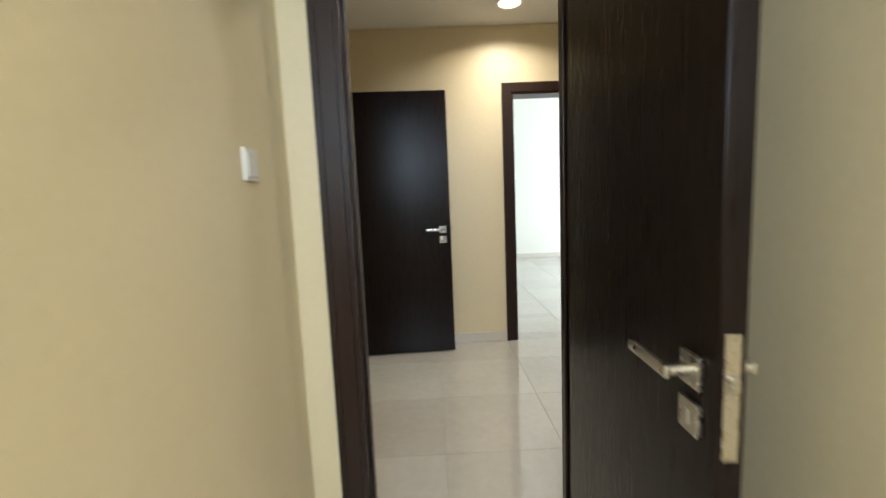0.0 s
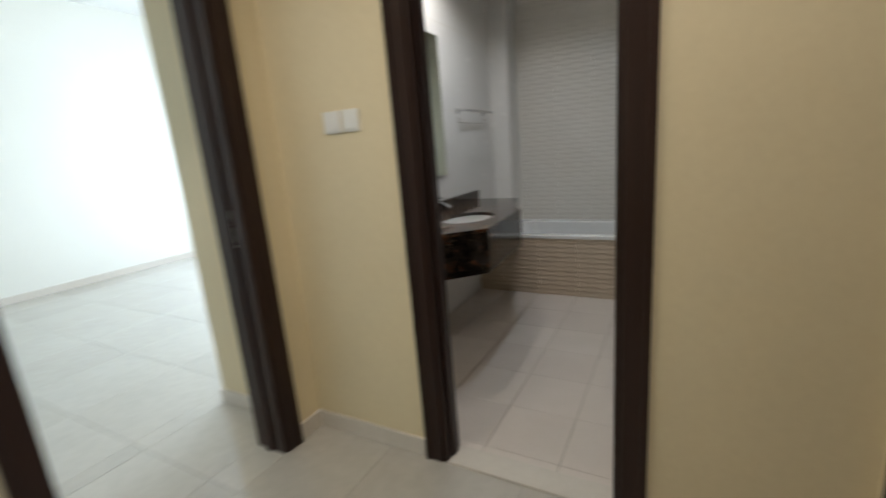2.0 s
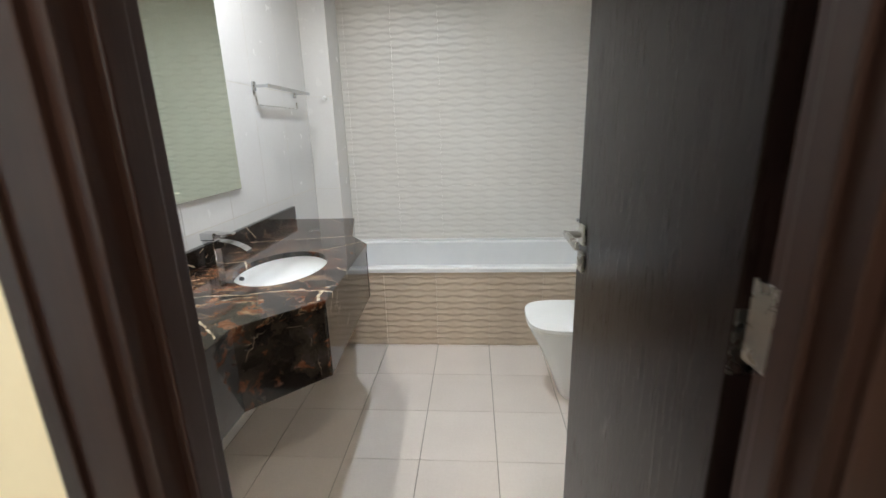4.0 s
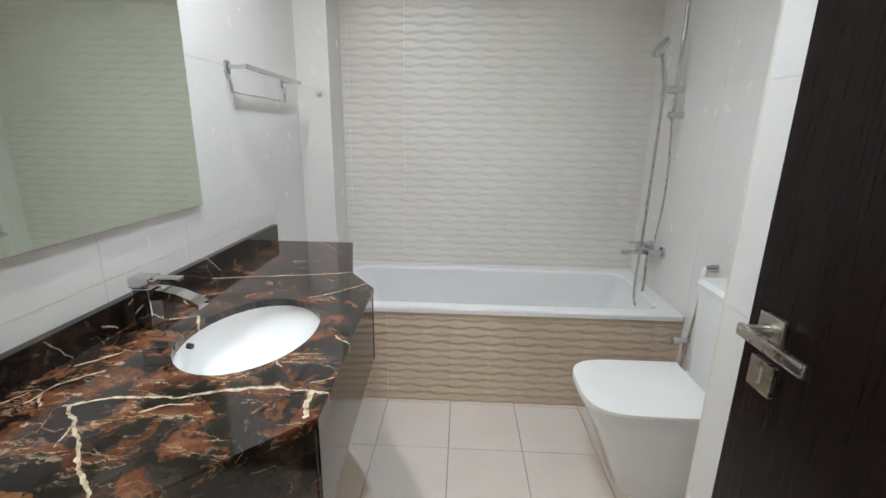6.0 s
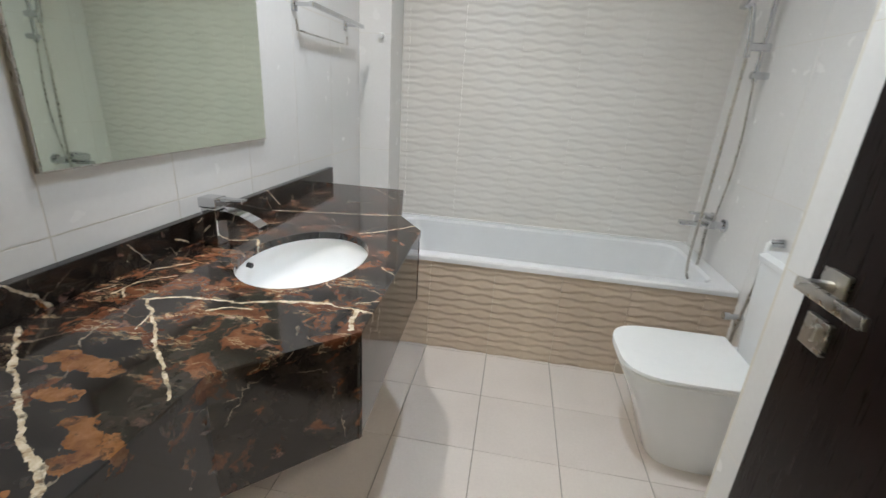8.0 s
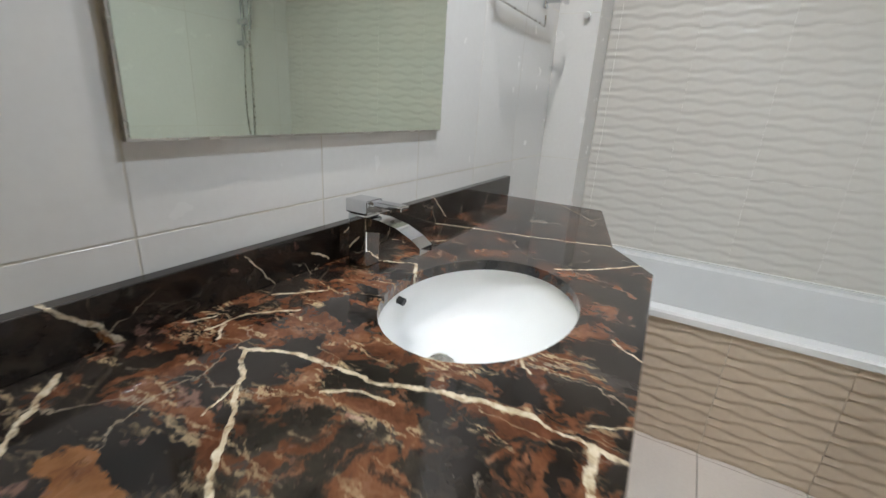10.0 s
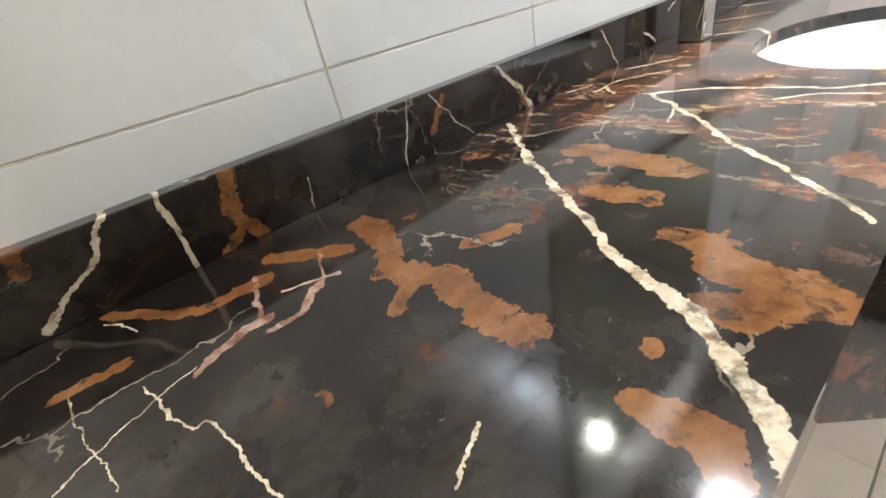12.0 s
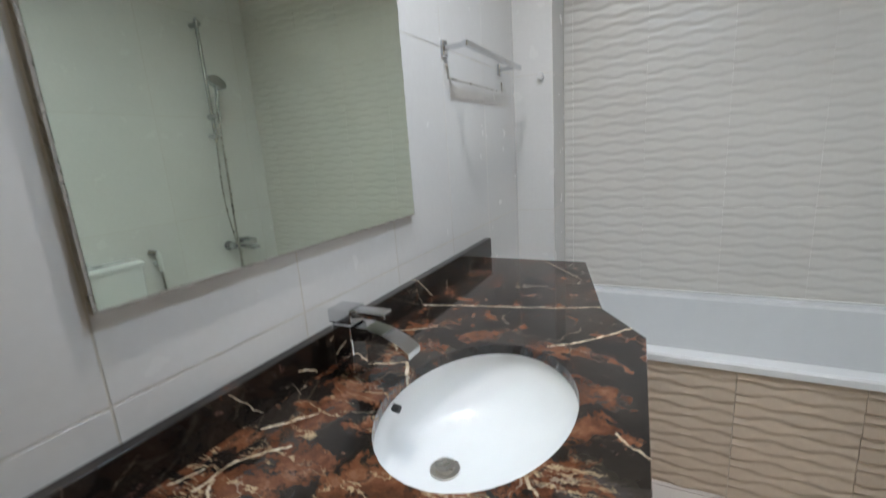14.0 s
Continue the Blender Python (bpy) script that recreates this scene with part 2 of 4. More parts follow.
def marble(name, veins, plane, rust_level, patches=(), lace=()):
    """Black and brown marble with rust patches and cream veins."""
    m, nt, b = material(name)
    p = position(nt)

    def warped(scale, amount, detail=5.0):
        w = node(nt, "ShaderNodeTexNoise", {"Vector": p, "Scale": scale, "Detail": detail, "Roughness": 0.65})
        o = node(nt, "ShaderNodeVectorMath", {0: w.outputs["Color"], 1: (0.5, 0.5, 0.5)}, operation="SUBTRACT")
        o = node(nt, "ShaderNodeVectorMath", {0: o.outputs[0]}, operation="SCALE")
        nt.links.new(node(nt, "ShaderNodeValue").outputs[0], o.inputs["Scale"])
        o.inputs["Scale"].links[0].from_node.outputs[0].default_value = amount
        return node(nt, "ShaderNodeVectorMath", {0: p, 1: o.outputs[0]}, operation="ADD").outputs[0]

    q = warped(11.0, 0.09)
    s = node(nt, "ShaderNodeSeparateXYZ", {0: warped(26.0, 0.022)})
    U, V = (s.outputs[0], s.outputs[1]) if plane == "xy" else (s.outputs[1], s.outputs[2])
    plain = node(nt, "ShaderNodeSeparateXYZ", {0: p})
    slate = ramp(nt, noise_fac(nt, q, 6, 7, 0.65), [(0.30, (0.004, 0.0034, 0.003)), (0.46, (0.016, 0.012, 0.0095)), (0.56, (0.036, 0.028, 0.022)), (0.66, (0.058, 0.050, 0.045)), (0.80, (0.10, 0.094, 0.09))])
    rust = ramp(nt, noise_fac(nt, q, 19, 6, 0.65), [(0.30, (0.045, 0.017, 0.010)), (0.46, (0.105, 0.037, 0.017)), (0.58, (0.185, 0.074, 0.034)), (0.74, (0.29, 0.16, 0.10))])
    # rust gathers round the basin and in scattered islands
    band = math_node(nt, "ABSOLUTE", math_node(nt, "SUBTRACT", math_node(nt, "MULTIPLY_ADD", plain.outputs[0], -0.35, plain.outputs[1]), 2.86))
    band = math_node(nt, "MAXIMUM", math_node(nt, "SUBTRACT", 1.0, math_node(nt, "MULTIPLY", band, 1.35)), 0.0)
    shy = math_node(nt, "MULTIPLY", math_node(nt, "MAXIMUM", math_node(nt, "SUBTRACT", math_node(nt, "MULTIPLY_ADD", plain.outputs[1], 0.5, plain.outputs[0]), 2.0), 0.0), 4.0)
    band = math_node(nt, "MAXIMUM", math_node(nt, "SUBTRACT", band, shy), 0.0)
    isle = math_node(nt, "ADD", noise_fac(nt, q, 12.0, 8, 0.64, 0.5), math_node(nt, "MULTIPLY", band, 0.085 if rust_level > 0 else 0.0))
    if patches:
        calm = node(nt, "ShaderNodeClamp", {0: math_node(nt, "MULTIPLY_ADD", plain.outputs[1], -3.4, 3.4 * 2.78)}).outputs[0]
        isle = math_node(nt, "SUBTRACT", isle, math_node(nt, "MULTIPLY", calm, 0.10))
    patch = ramp(nt, isle, [(0.555 - rust_level, (0, 0, 0)), (0.595 - rust_level, (1, 1, 1))])
    col = mixed(nt, math_node(nt, "MULTIPLY", patch, 0.88), slate, rust)
    # dark crumbs inside the rust, rose and grey flecks
    crumbs = ramp(nt, noise_fac(nt, q, 34, 5, 0.6), [(0.58, (0, 0, 0)), (0.63, (0.75, 0.75, 0.75))])
    col = mixed(nt, crumbs, col, (0.018, 0.014, 0.012))
    rose = ramp(nt, noise_fac(nt, q, 17, 6, 0.62), [(0.63, (0, 0, 0)), (0.68, (0.75, 0.75, 0.75))])
    rose = math_node(nt, "MULTIPLY", rose, math_node(nt, "MINIMUM", math_node(nt, "MULTIPLY", band, 1.7), 1.0))
    col = mixed(nt, rose, col, (0.22, 0.125, 0.095))
    chips = ramp(nt, noise_fac(nt, warped(40.0, 0.02), 55, 3, 0.6), [(0.735, (0, 0, 0)), (0.76, (0.7, 0.7, 0.7))])
    col = mixed(nt, chips, col, (0.34, 0.31, 0.27))
    # short cream streaks, lying along the bedding of the stone
    lie = node(nt, "ShaderNodeMapping", {0: warped(14.0, 0.05), 2: (0.0, 0.0, radians(-32)), 3: (5.0, 30.0, 12.0)}).outputs[0]
    st = math_node(nt, "ABSOLUTE", math_node(nt, "SUBTRACT", noise_fac(nt, lie, 1.0, 4, 0.6), 0.5))
    st = math_node(nt, "MULTIPLY", math_node(nt, "LESS_THAN", st, 0.011), ramp(nt, noise_fac(nt, q, 12, 3), [(0.47, (0, 0, 0)), (0.56, (0.8, 0.8, 0.8))]))
    st = math_node(nt, "MULTIPLY", st, node(nt, "ShaderNodeClamp", {0: math_node(nt, "MULTIPLY_ADD", band, 2.2, -0.75)}).outputs[0])
    if plane == "xy" and veins:
        col = mixed(nt, st, col, (0.46, 0.34, 0.20))
    web = node(nt, "ShaderNodeTexVoronoi", {"Vector": q, "Scale": 5.0}, feature="DISTANCE_TO_EDGE").outputs["Distance"]
    web = math_node(nt, "LESS_THAN", web, 0.0055)
    web = math_node(nt, "MULTIPLY", web, ramp(nt, noise_fac(nt, p, 9, 3), [(0.52, (0, 0, 0)), (0.60, (0.6, 0.6, 0.6))]))
    col = mixed(nt, web, col, (0.36, 0.29, 0.21))
    wob = math_node(nt, "MULTIPLY_ADD", noise_fac(nt, p, 48, 4, 0.7), 1.5, -0.12)

    def streaks(rows):
        """A mask of wobbling bands along chains of points."""
        total = None
        for w, points in rows:
            for (ax, ay), (bx, by) in zip(points, points[1:]):
                dx, dy = bx - ax, by - ay
                n2 = max(dx * dx + dy * dy, 1e-8)
                u = math_node(nt, "MULTIPLY_ADD", U, dx / n2, math_node(nt, "MULTIPLY_ADD", V, dy / n2, -(ax * dx + ay * dy) / n2))
                u = node(nt, "ShaderNodeClamp", {0: u}).outputs[0]
                ex = math_node(nt, "SUBTRACT", U, math_node(nt, "MULTIPLY_ADD", u, dx, ax))
                ey = math_node(nt, "SUBTRACT", V, math_node(nt, "MULTIPLY_ADD", u, dy, ay))
                d = math_node(nt, "SQRT", math_node(nt, "ADD", math_node(nt, "MULTIPLY", ex, ex), math_node(nt, "MULTIPLY", ey, ey)))
                f = math_node(nt, "LESS_THAN", d, math_node(nt, "MULTIPLY", wob, w))
                total = f if total is None else math_node(nt, "MAXIMUM", total, f)
        return total

    if patches:
        ochre = ramp(nt, noise_fac(nt, q, 24, 6, 0.65), [(0.30, (0.10, 0.036, 0.013)), (0.48, (0.20, 0.080, 0.025)), (0.68, (0.29, 0.135, 0.052))])
        thin = ramp(nt, noise_fac(nt, q, 30, 5, 0.65), [(0.36, (0.15, 0.15, 0.15)), (0.46, (0.92, 0.92, 0.92))])
        col = mixed(nt, math_node(nt, "MULTIPLY", streaks(patches), thin), col, ochre)
    if lace:
        col = mixed(nt, math_node(nt, "MULTIPLY", streaks(lace), 0.8), col, ramp(nt, noise_fac(nt, q, 60, 4), [(0.38, (0.20, 0.075, 0.04)), (0.6, (0.50, 0.34, 0.26))]))
    total = streaks(veins)
    if total is not None:
        cream = ramp(nt, noise_fac(nt, warped(60.0, 0.02), 70, 4, 0.65), [(0.32, (0.20, 0.12, 0.06)), (0.45, (0.50, 0.40, 0.27)), (0.62, (0.66, 0.57, 0.43))])
        worn = ramp(nt, noise_fac(nt, warped(30.0, 0.03), 42, 5, 0.7), [(0.34, (0.25, 0.25, 0.25)), (0.46, (1, 1, 1))])
        col = mixed(nt, math_node(nt, "MULTIPLY", total, worn), col, cream)
    nt.links.new(col, b.inputs["Base Color"])
    nt.links.new(math_node(nt, "MULTIPLY_ADD", noise_fac(nt, p, 14, 5), 0.17, 0.0), b.inputs["Roughness"])
    return m


MARBLE = marble("black_gold_marble", TOP_VEINS + FINE_VEINS + THREADS, "xy", 0.016, RUST_PATCHES, LACE)
SPLASH = marble("black_gold_marble_upstand", SPLASH_VEINS, "yz", -0.075, SPLASH_PATCHES)
FASCIA = marble("black_gold_marble_fascia", [], "xy", -0.005)


# ---- building helpers ----
def finish(name, bm, mat, smooth=False):
    bmesh.ops.recalc_face_normals(bm, faces=bm.faces[:])
    me = bpy.data.meshes.new(name)
    bm.to_mesh(me)
    bm.free()
    me.materials.append(mat)
    if smooth:
        for f in me.polygons:
            f.use_smooth = True
        me.set_sharp_from_angle(angle=radians(35))
    return me


def part(name, bm, mat, parent=None, label="", smooth=False):
    ob = new(name, finish(name, bm, mat, smooth))
    if parent:
        ob.parent = parent
        ob.matrix_parent_inverse = parent.matrix_basis.inverted()
    if label:
        ob["label"] = label
    return ob


def thing(name, where, label, category, group=""):
    ob = new(name)
    ob.empty_display_size = 0.05
    ob.matrix_basis = pose(*where)
    return tagged(ob, label, category, group)


def box(x0, x1, y0, y1, z0, z1, bevel=0.0, bm=None, seg=2):
    fresh = bmesh.new()
    bmesh.ops.create_cube(fresh, size=1)
    bmesh.ops.scale(fresh, vec=(abs(x1 - x0), abs(y1 - y0), abs(z1 - z0)), verts=fresh.verts)
    bmesh.ops.translate(fresh, vec=((x0 + x1) / 2, (y0 + y1) / 2, (z0 + z1) / 2), verts=fresh.verts)
    if bevel:
        bmesh.ops.bevel(fresh, geom=fresh.edges[:], offset=bevel, segments=seg, profile=0.6, affect="EDGES")
    return joined(bm, fresh)


def joined(bm, fresh):
    if bm is None:
        return fresh
    me = bpy.data.meshes.new("join")
    fresh.to_mesh(me)
    fresh.free()
    bm.from_mesh(me)
    bpy.data.meshes.remove(me)
    return bm


def boxes(*rows):
    bm = None
    for r in rows:
        bm = box(*r, bm=bm)
    return bm


def tube(points, radius, sides=12, bm=None, closed=False, smooth_steps=0):
    """A round bar along points; smooth_steps rounds the corners off."""
    pts = [Vector(p) for p in points]
    for _ in range(smooth_steps):
        out = [] if closed else [pts[0]]
        n = len(pts)
        for i in range(n if closed else n - 1):
            a, c = pts[i], pts[(i + 1) % n]
            out += [a.lerp(c, 0.25), a.lerp(c, 0.75)]
        if not closed:
            out.append(pts[-1])
        pts = out
    fresh = bmesh.new()
    rings, up, n = [], None, len(pts)
    for i, p in enumerate(pts):
        if closed:
            d = (pts[(i + 1) % n] - pts[i - 1]).normalized()
        else:
            d = (pts[min(i + 1, n - 1)] - pts[max(i - 1, 0)]).normalized()
        if up is None:
            up = d.orthogonal().normalized()
        up = (up - d * up.dot(d)).normalized()
        side = d.cross(up)
        rings.append([fresh.verts.new(p + radius * (math.cos(a) * up + math.sin(a) * side)) for a in [math.tau * k / sides for k in range(sides)]])
    for i in range(n if closed else n - 1):
        r0, r1 = rings[i], rings[(i + 1) % n]
        for k in range(sides):
            fresh.faces.new((r0[k], r0[(k + 1) % sides], r1[(k + 1) % sides], r1[k]))
    if not closed:
        fresh.faces.new(rings[0])
        fresh.faces.new(rings[-1])
    return joined(bm, fresh)


def loft(rings, cap_first=True, cap_last=True, bm=None):
    fresh = bmesh.new()
    vs = [[fresh.verts.new(p) for p in r] for r in rings]
    n = len(vs[0])
    for a, c in zip(vs, vs[1:]):
        for k in range(n):
            fresh.faces.new((a[k], a[(k + 1) % n], c[(k + 1) % n], c[k]))
    if cap_first:
        fresh.faces.new(vs[0])
    if cap_last:
        fresh.faces.new(vs[-1])
    return joined(bm, fresh)


def rounded(x0, x1, y0, y1, z, r, steps=6):
    """A ring round a rectangle with rounded corners."""
    out = []
    for cx, cy, a0 in ((x1 - r, y1 - r, 0), (x0 + r, y1 - r, 90), (x0 + r, y0 + r, 180), (x1 - r, y0 + r, 270)):
        for k in range(steps + 1):
            a = radians(a0 + 90 * k / steps)
            out.append((cx + r * math.cos(a), cy + r * math.sin(a), z))
    return out


def prism(poly, z0, z1, bevel=0.0):
    bm = bmesh.new()
    low = [bm.verts.new((x, y, z0)) for x, y in poly]
    high = [bm.verts.new((x, y, z1)) for x, y in poly]
    n = len(poly)
    bm.faces.new(low[::-1])
    bm.faces.new(high)
    for k in range(n):
        bm.faces.new((low[k], low[(k + 1) % n], high[(k + 1) % n], high[k]))
    if bevel:
        bmesh.ops.bevel(bm, geom=bm.edges[:], offset=bevel, segments=2, profile=0.6, affect="EDGES")
    return bm


def setting(name, bm, mat, label, category, smooth=False):
    return tagged(part(name, bm, mat, smooth=smooth), label, category, kind="structure")


# ---- the large structure ----
TOP = 2.60
WY0, WY1 = 0.965, 1.75       # opening of the bedroom door
BX0, BX1 = 0.734, 1.430      # opening of the bathroom door
EY0, EY1 = 0.004, 0.775      # opening of the corridor door
SX0, SX1 = 0.315, 1.00       # opening of the side room door
NY = 1.966
HEAD = 2.08
TUBY, BACKY, RX = 4.098, 4.79, 1.955

floor = setting("floor", boxes((-0.12, 5.95, -3.1, 2.05, -0.12, -0.006), (-4.95, -0.12, -0.6, 5.6, -0.12, -0.006)), HALLGROUT, "grout bed under polished cream porcelain floor tiles", "floor")
bath_floor = setting("floor_bathroom", boxes((-0.15, 2.25, 2.05, 4.95, -0.12, -0.004)), GROUT, "grout bed under matt beige bathroom floor tiles", "floor")
setting("ceiling_hall", boxes((-0.12, 5.95, -3.1, NY + 0.08, TOP, TOP + 0.1)), CEIL, "flat white painted ceiling", "ceiling")
setting("ceiling_bathroom", boxes((-0.15, 2.25, NY + 0.08, 4.95, 2.58, 2.70)), CEIL, "flat white painted bathroom ceiling", "ceiling")
setting("ceiling_bedroom", boxes((-4.95, -0.12, -0.6, 5.6, 3.3, 3.4)), CEIL, "flat white painted ceiling of the bright room", "ceiling")

setting("wall_hall_west", boxes((-0.12, 0.05, -0.56, WY0, 0, 3.3), (-0.12, 0.05, WY1, NY, 0, 3.3), (-0.12, 0.05, WY0, WY1, HEAD, 3.3)), PAINT, "cream painted wall with a doorway to a bright room", "wall")
setting("wall_hall_north", boxes((-0.15, 0.56, NY, 2.052, 0, TOP + 0.1), (0.56, BX0, NY, 2.065, 0, TOP + 0.1), (BX1, 2.25, NY, 2.065, 0, TOP + 0.1), (BX0, BX1, NY, 2.065, HEAD, TOP + 0.1)), PAINT, "cream painted wall with the bathroom doorway", "wall")
setting("wall_hall_south", boxes((0.05, SX0, -0.56, -0.39, 0, TOP), (SX1, 2.24, -0.56, -0.39, 0, TOP), (SX0, SX1, -0.56, -0.39, HEAD, TOP)), PAINT, "cream painted wall with a doorway to a side room", "wall")
setting("wall_hall_east", boxes((2.125, 2.245, -0.38, EY0, 0, TOP), (2.125, 2.245, EY1, 1.03, 0, TOP), (2.125, 2.245, EY0, EY1, HEAD, TOP),
                                 (2.05, 2.22, 1.82, NY, 0, TOP), (2.05, 2.22, 1.10, 1.82, HEAD, TOP)), PAINT, "cream painted wall with two doorways", "wall")
setting("wall_corridor_south", boxes((2.245, 5.95, -0.56, -0.17, 0, TOP)), PAINT, "cream painted corridor wall", "wall")
setting("wall_corridor_north", boxes((2.22, 5.95, 1.03, 1.10, 0, TOP)), PAINT, "cream painted corridor wall behind an open door", "wall")
setting("wall_corridor_east", boxes((5.90, 6.05, -0.56, -0.25, 0, TOP), (5.90, 6.05, 0.65, 1.15, 0, TOP), (5.90, 6.05, -0.25, 0.65, 0, 1.40), (5.90, 6.05, -0.25, 0.65, 2.4, TOP)), PAINT, "cream painted end wall with a window", "wall")
setting("wall_closet", boxes((2.22, 3.4, 1.966, 2.10, 0, TOP), (3.3, 3.4, 1.15, 1.966, 0, TOP)), SIDE, "pale walls of a small room beyond a doorway", "wall")
setting("ceiling_closet", boxes((2.08, 3.4, 1.966, 2.10, TOP, TOP + 0.08)), CEIL, "white ceiling edge of a small room", "ceiling")
setting("wall_side_room", boxes((-0.12, 0.0, -3.1, -0.56, 0, TOP), (1.9, 2.0, -3.1, -0.56, 0, TOP), (0.0, 1.9, -3.1, -3.0, 0, TOP)), SIDE, "pale green painted walls of a side room", "wall")
setting("wall_bedroom_west", boxes((-4.95, -4.80, -0.6, 5.6, 0, 3.3)), BEDROOM, "pale painted wall in bright daylight", "wall")
setting("wall_bedroom_south", boxes((-4.80, -0.12, -0.6, -0.5, 0, 3.3)), BEDROOM, "pale painted wall in bright daylight", "wall")
setting("wall_bedroom_north", boxes((-4.80, -4.1, 5.5, 5.6, 0, 3.3), (-1.1, -0.12, 5.5, 5.6, 0, 3.3), (-4.1, -1.1, 5.5, 5.6, 0, 0.6), (-4.1, -1.1, 5.5, 5.6, 2.4, 3.3)), BEDROOM, "pale painted wall with a wide window", "wall")
setting("wall_bedroom_stub", boxes((-0.62, -0.12, 1.915, 2.13, 0, 3.3), (-0.62, -0.5, 2.13, 5.5, 0, 3.3)), PAINT, "cream painted short wall beside the doorway", "wall")
bath_west = setting("wall_bathroom_west", boxes((-0.15, -0.0007, 2.053, 4.95, 0, 2.58)), TILEGROUT, "bathroom wall clad in satin white tiles", "wall")
bath_north = setting("wall_bathroom_north", boxes((-0.15, 2.25, BACKY + 0.003, 4.95, 0, 2.58)), TILEGROUT, "bathroom wall clad in wavy cream tiles", "wall")
bath_east = setting("wall_bathroom_east", boxes((RX + 0.0007, 2.25, 2.065, 4.81, 0, 2.58)), TILEGROUT, "bathroom wall clad in satin white tiles", "wall")
pier = setting("wall_bathroom_pier", boxes((1.5207, RX + 0.005, 2.065, 3.1493, 0, 2.58)), TILEGROUT, "boxed-out tiled wall behind the open door", "wall")
column = setting("wall_bathroom_column", boxes((-0.0007, 0.1743, 4.5507, 4.83, 0, 2.58)), TILEGROUT, "tiled corner column beside the bathtub", "wall")
setting("window_bedroom", boxes((-4.1, -1.1, 5.56, 5.58, 0.6, 2.4)), SKYPANE, "bright window full of daylight", "window")
setting("window_corridor", boxes((6.0, 6.02, -0.25, 0.65, 1.40, 2.4)), SKYPANE, "bright window full of daylight", "window")


def skirting(name, rows):
    bm = None
    for r in rows:
        bm = box(*r, 0, 0.085, bevel=0.003, bm=bm)
    tagged(part(name, bm, SKIRT), "low beige tile skirting along the wall", "skirting", kind="structure")


skirting("baseboard_hall", [(0.05, 0.062, -0.39, WY0 - 0.075), (0.05, 0.062, WY1 + 0.075, NY), (0.062, BX0 - 0.08, NY - 0.012, NY), (BX1 + 0.085, 2.05, NY - 0.012, NY),
                           (SX1 + 0.08, 2.125, -0.39, -0.378)])
skirting("baseboard_bedroom", [(-4.80, -4.786, -0.5, 5.5), (-0.632, -0.12, 1.901, 1.915), (-0.12 - 0.012, -0.12, -0.5, WY0 - 0.08)])
skirting("baseboard_side_room", [(0.0, 0.012, -3.0, -0.5), (0.012, 1.9, -3.0, -2.988)])


def door_frame(name, axis, at0, at1, lo, hi, label):
    """A dark timber lining with moulded architraves on both faces of a wall."""
    root = tagged(thing(name, (0, 0, 0), label, "door frame"), kind="structure")

    def put(part_name, u0, u1, v0, v1, z0, z1, bevel=0.003):
        if axis == "x":
            return part(part_name, box(v0, v1, u0, u1, z0, z1, bevel), WOOD, root)
        return part(part_name, box(u0, u1, v0, v1, z0, z1, bevel), WOOD, root)

    t = 0.022
    put("jamb_lining", lo - 0.004, lo + t, at0 - 0.004, at1 + 0.004, 0, HEAD, 0.002)
    put("jamb_lining", hi - t, hi + 0.004, at0 - 0.004, at1 + 0.004, 0, HEAD, 0.002)
    put("head_lining", lo - 0.004, hi + 0.004, at0 - 0.004, at1 + 0.004, HEAD - t, HEAD + 0.004, 0.002)
    mid = (at0 + at1) / 2
    put("door_stop", lo + t, lo + t + 0.012, mid - 0.02, mid + 0.02, 0, HEAD - t)
    put("door_stop", hi - t - 0.012, hi - t, mid - 0.02, mid + 0.02, 0, HEAD - t)
    for v0, v1 in ((at0 - 0.014, at0), (at1, at1 + 0.014)):
        put("architrave", lo - 0.073, lo + 0.004, v0, v1, 0, HEAD + 0.072)
        put("architrave", hi - 0.004, hi + 0.073, v0, v1, 0, HEAD + 0.072)
        put("architrave", lo + 0.004, hi - 0.004, v0, v1, HEAD - 0.004, HEAD + 0.072)
    for v0, v1 in ((at0 - 0.020, at0 - 0.006), (at1 + 0.006, at1 + 0.020)):
        put("architrave_bead", lo - 0.073, lo - 0.050, v0, v1, 0, HEAD + 0.072)
        put("architrave_bead", hi + 0.050, hi + 0.073, v0, v1, 0, HEAD + 0.072)
    return root


door_frame("door_frame_bedroom", "x", -0.12, 0.05, WY0, WY1, "dark wenge door frame round a bright doorway")
bath_frame = door_frame("door_frame_bathroom", "y", NY, 2.065, BX0, BX1, "dark wenge door frame of the bathroom")
door_frame("door_frame_corridor", "x", 2.125, 2.245, EY0, EY1, "dark wenge door frame of the corridor doorway")
setting("trim_deep_reveal", prism([(2.220, 0.776), (1.95, 0.83), (1.95, 1.10), (2.220, 1.10)], 0, TOP), WOOD, "dark wenge panelling beside the corridor doorway", "panelling")
side_frame = door_frame("door_frame_side_room", "y", -0.56, -0.39, SX0, SX1, "dark wenge door frame of the side room")
closet_frame = door_frame("door_frame_closet", "x", 2.05, 2.22, 1.10, 1.82, "dark wenge door frame beside the wall corner")
part("strike_plate", boxes((2.10, 2.155, 1.795, 1.799, 0.90, 1.10)), STEEL, closet_frame, "steel strike plate")
bed_strike = part("strike_plate", boxes((-0.06, -0.005, 1.725, 1.729, 0.95, 1.10)), STEEL, bpy.data.objects["door_frame_bedroom"], "steel strike plate")
setting("threshold_bathroom", box(BX0 + 0.022, BX1 - 0.022, NY - 0.01, 2.070, -0.006, 0.010, 0.004), SKIRT, "beige stone threshold in the bathroom doorway", "threshold")


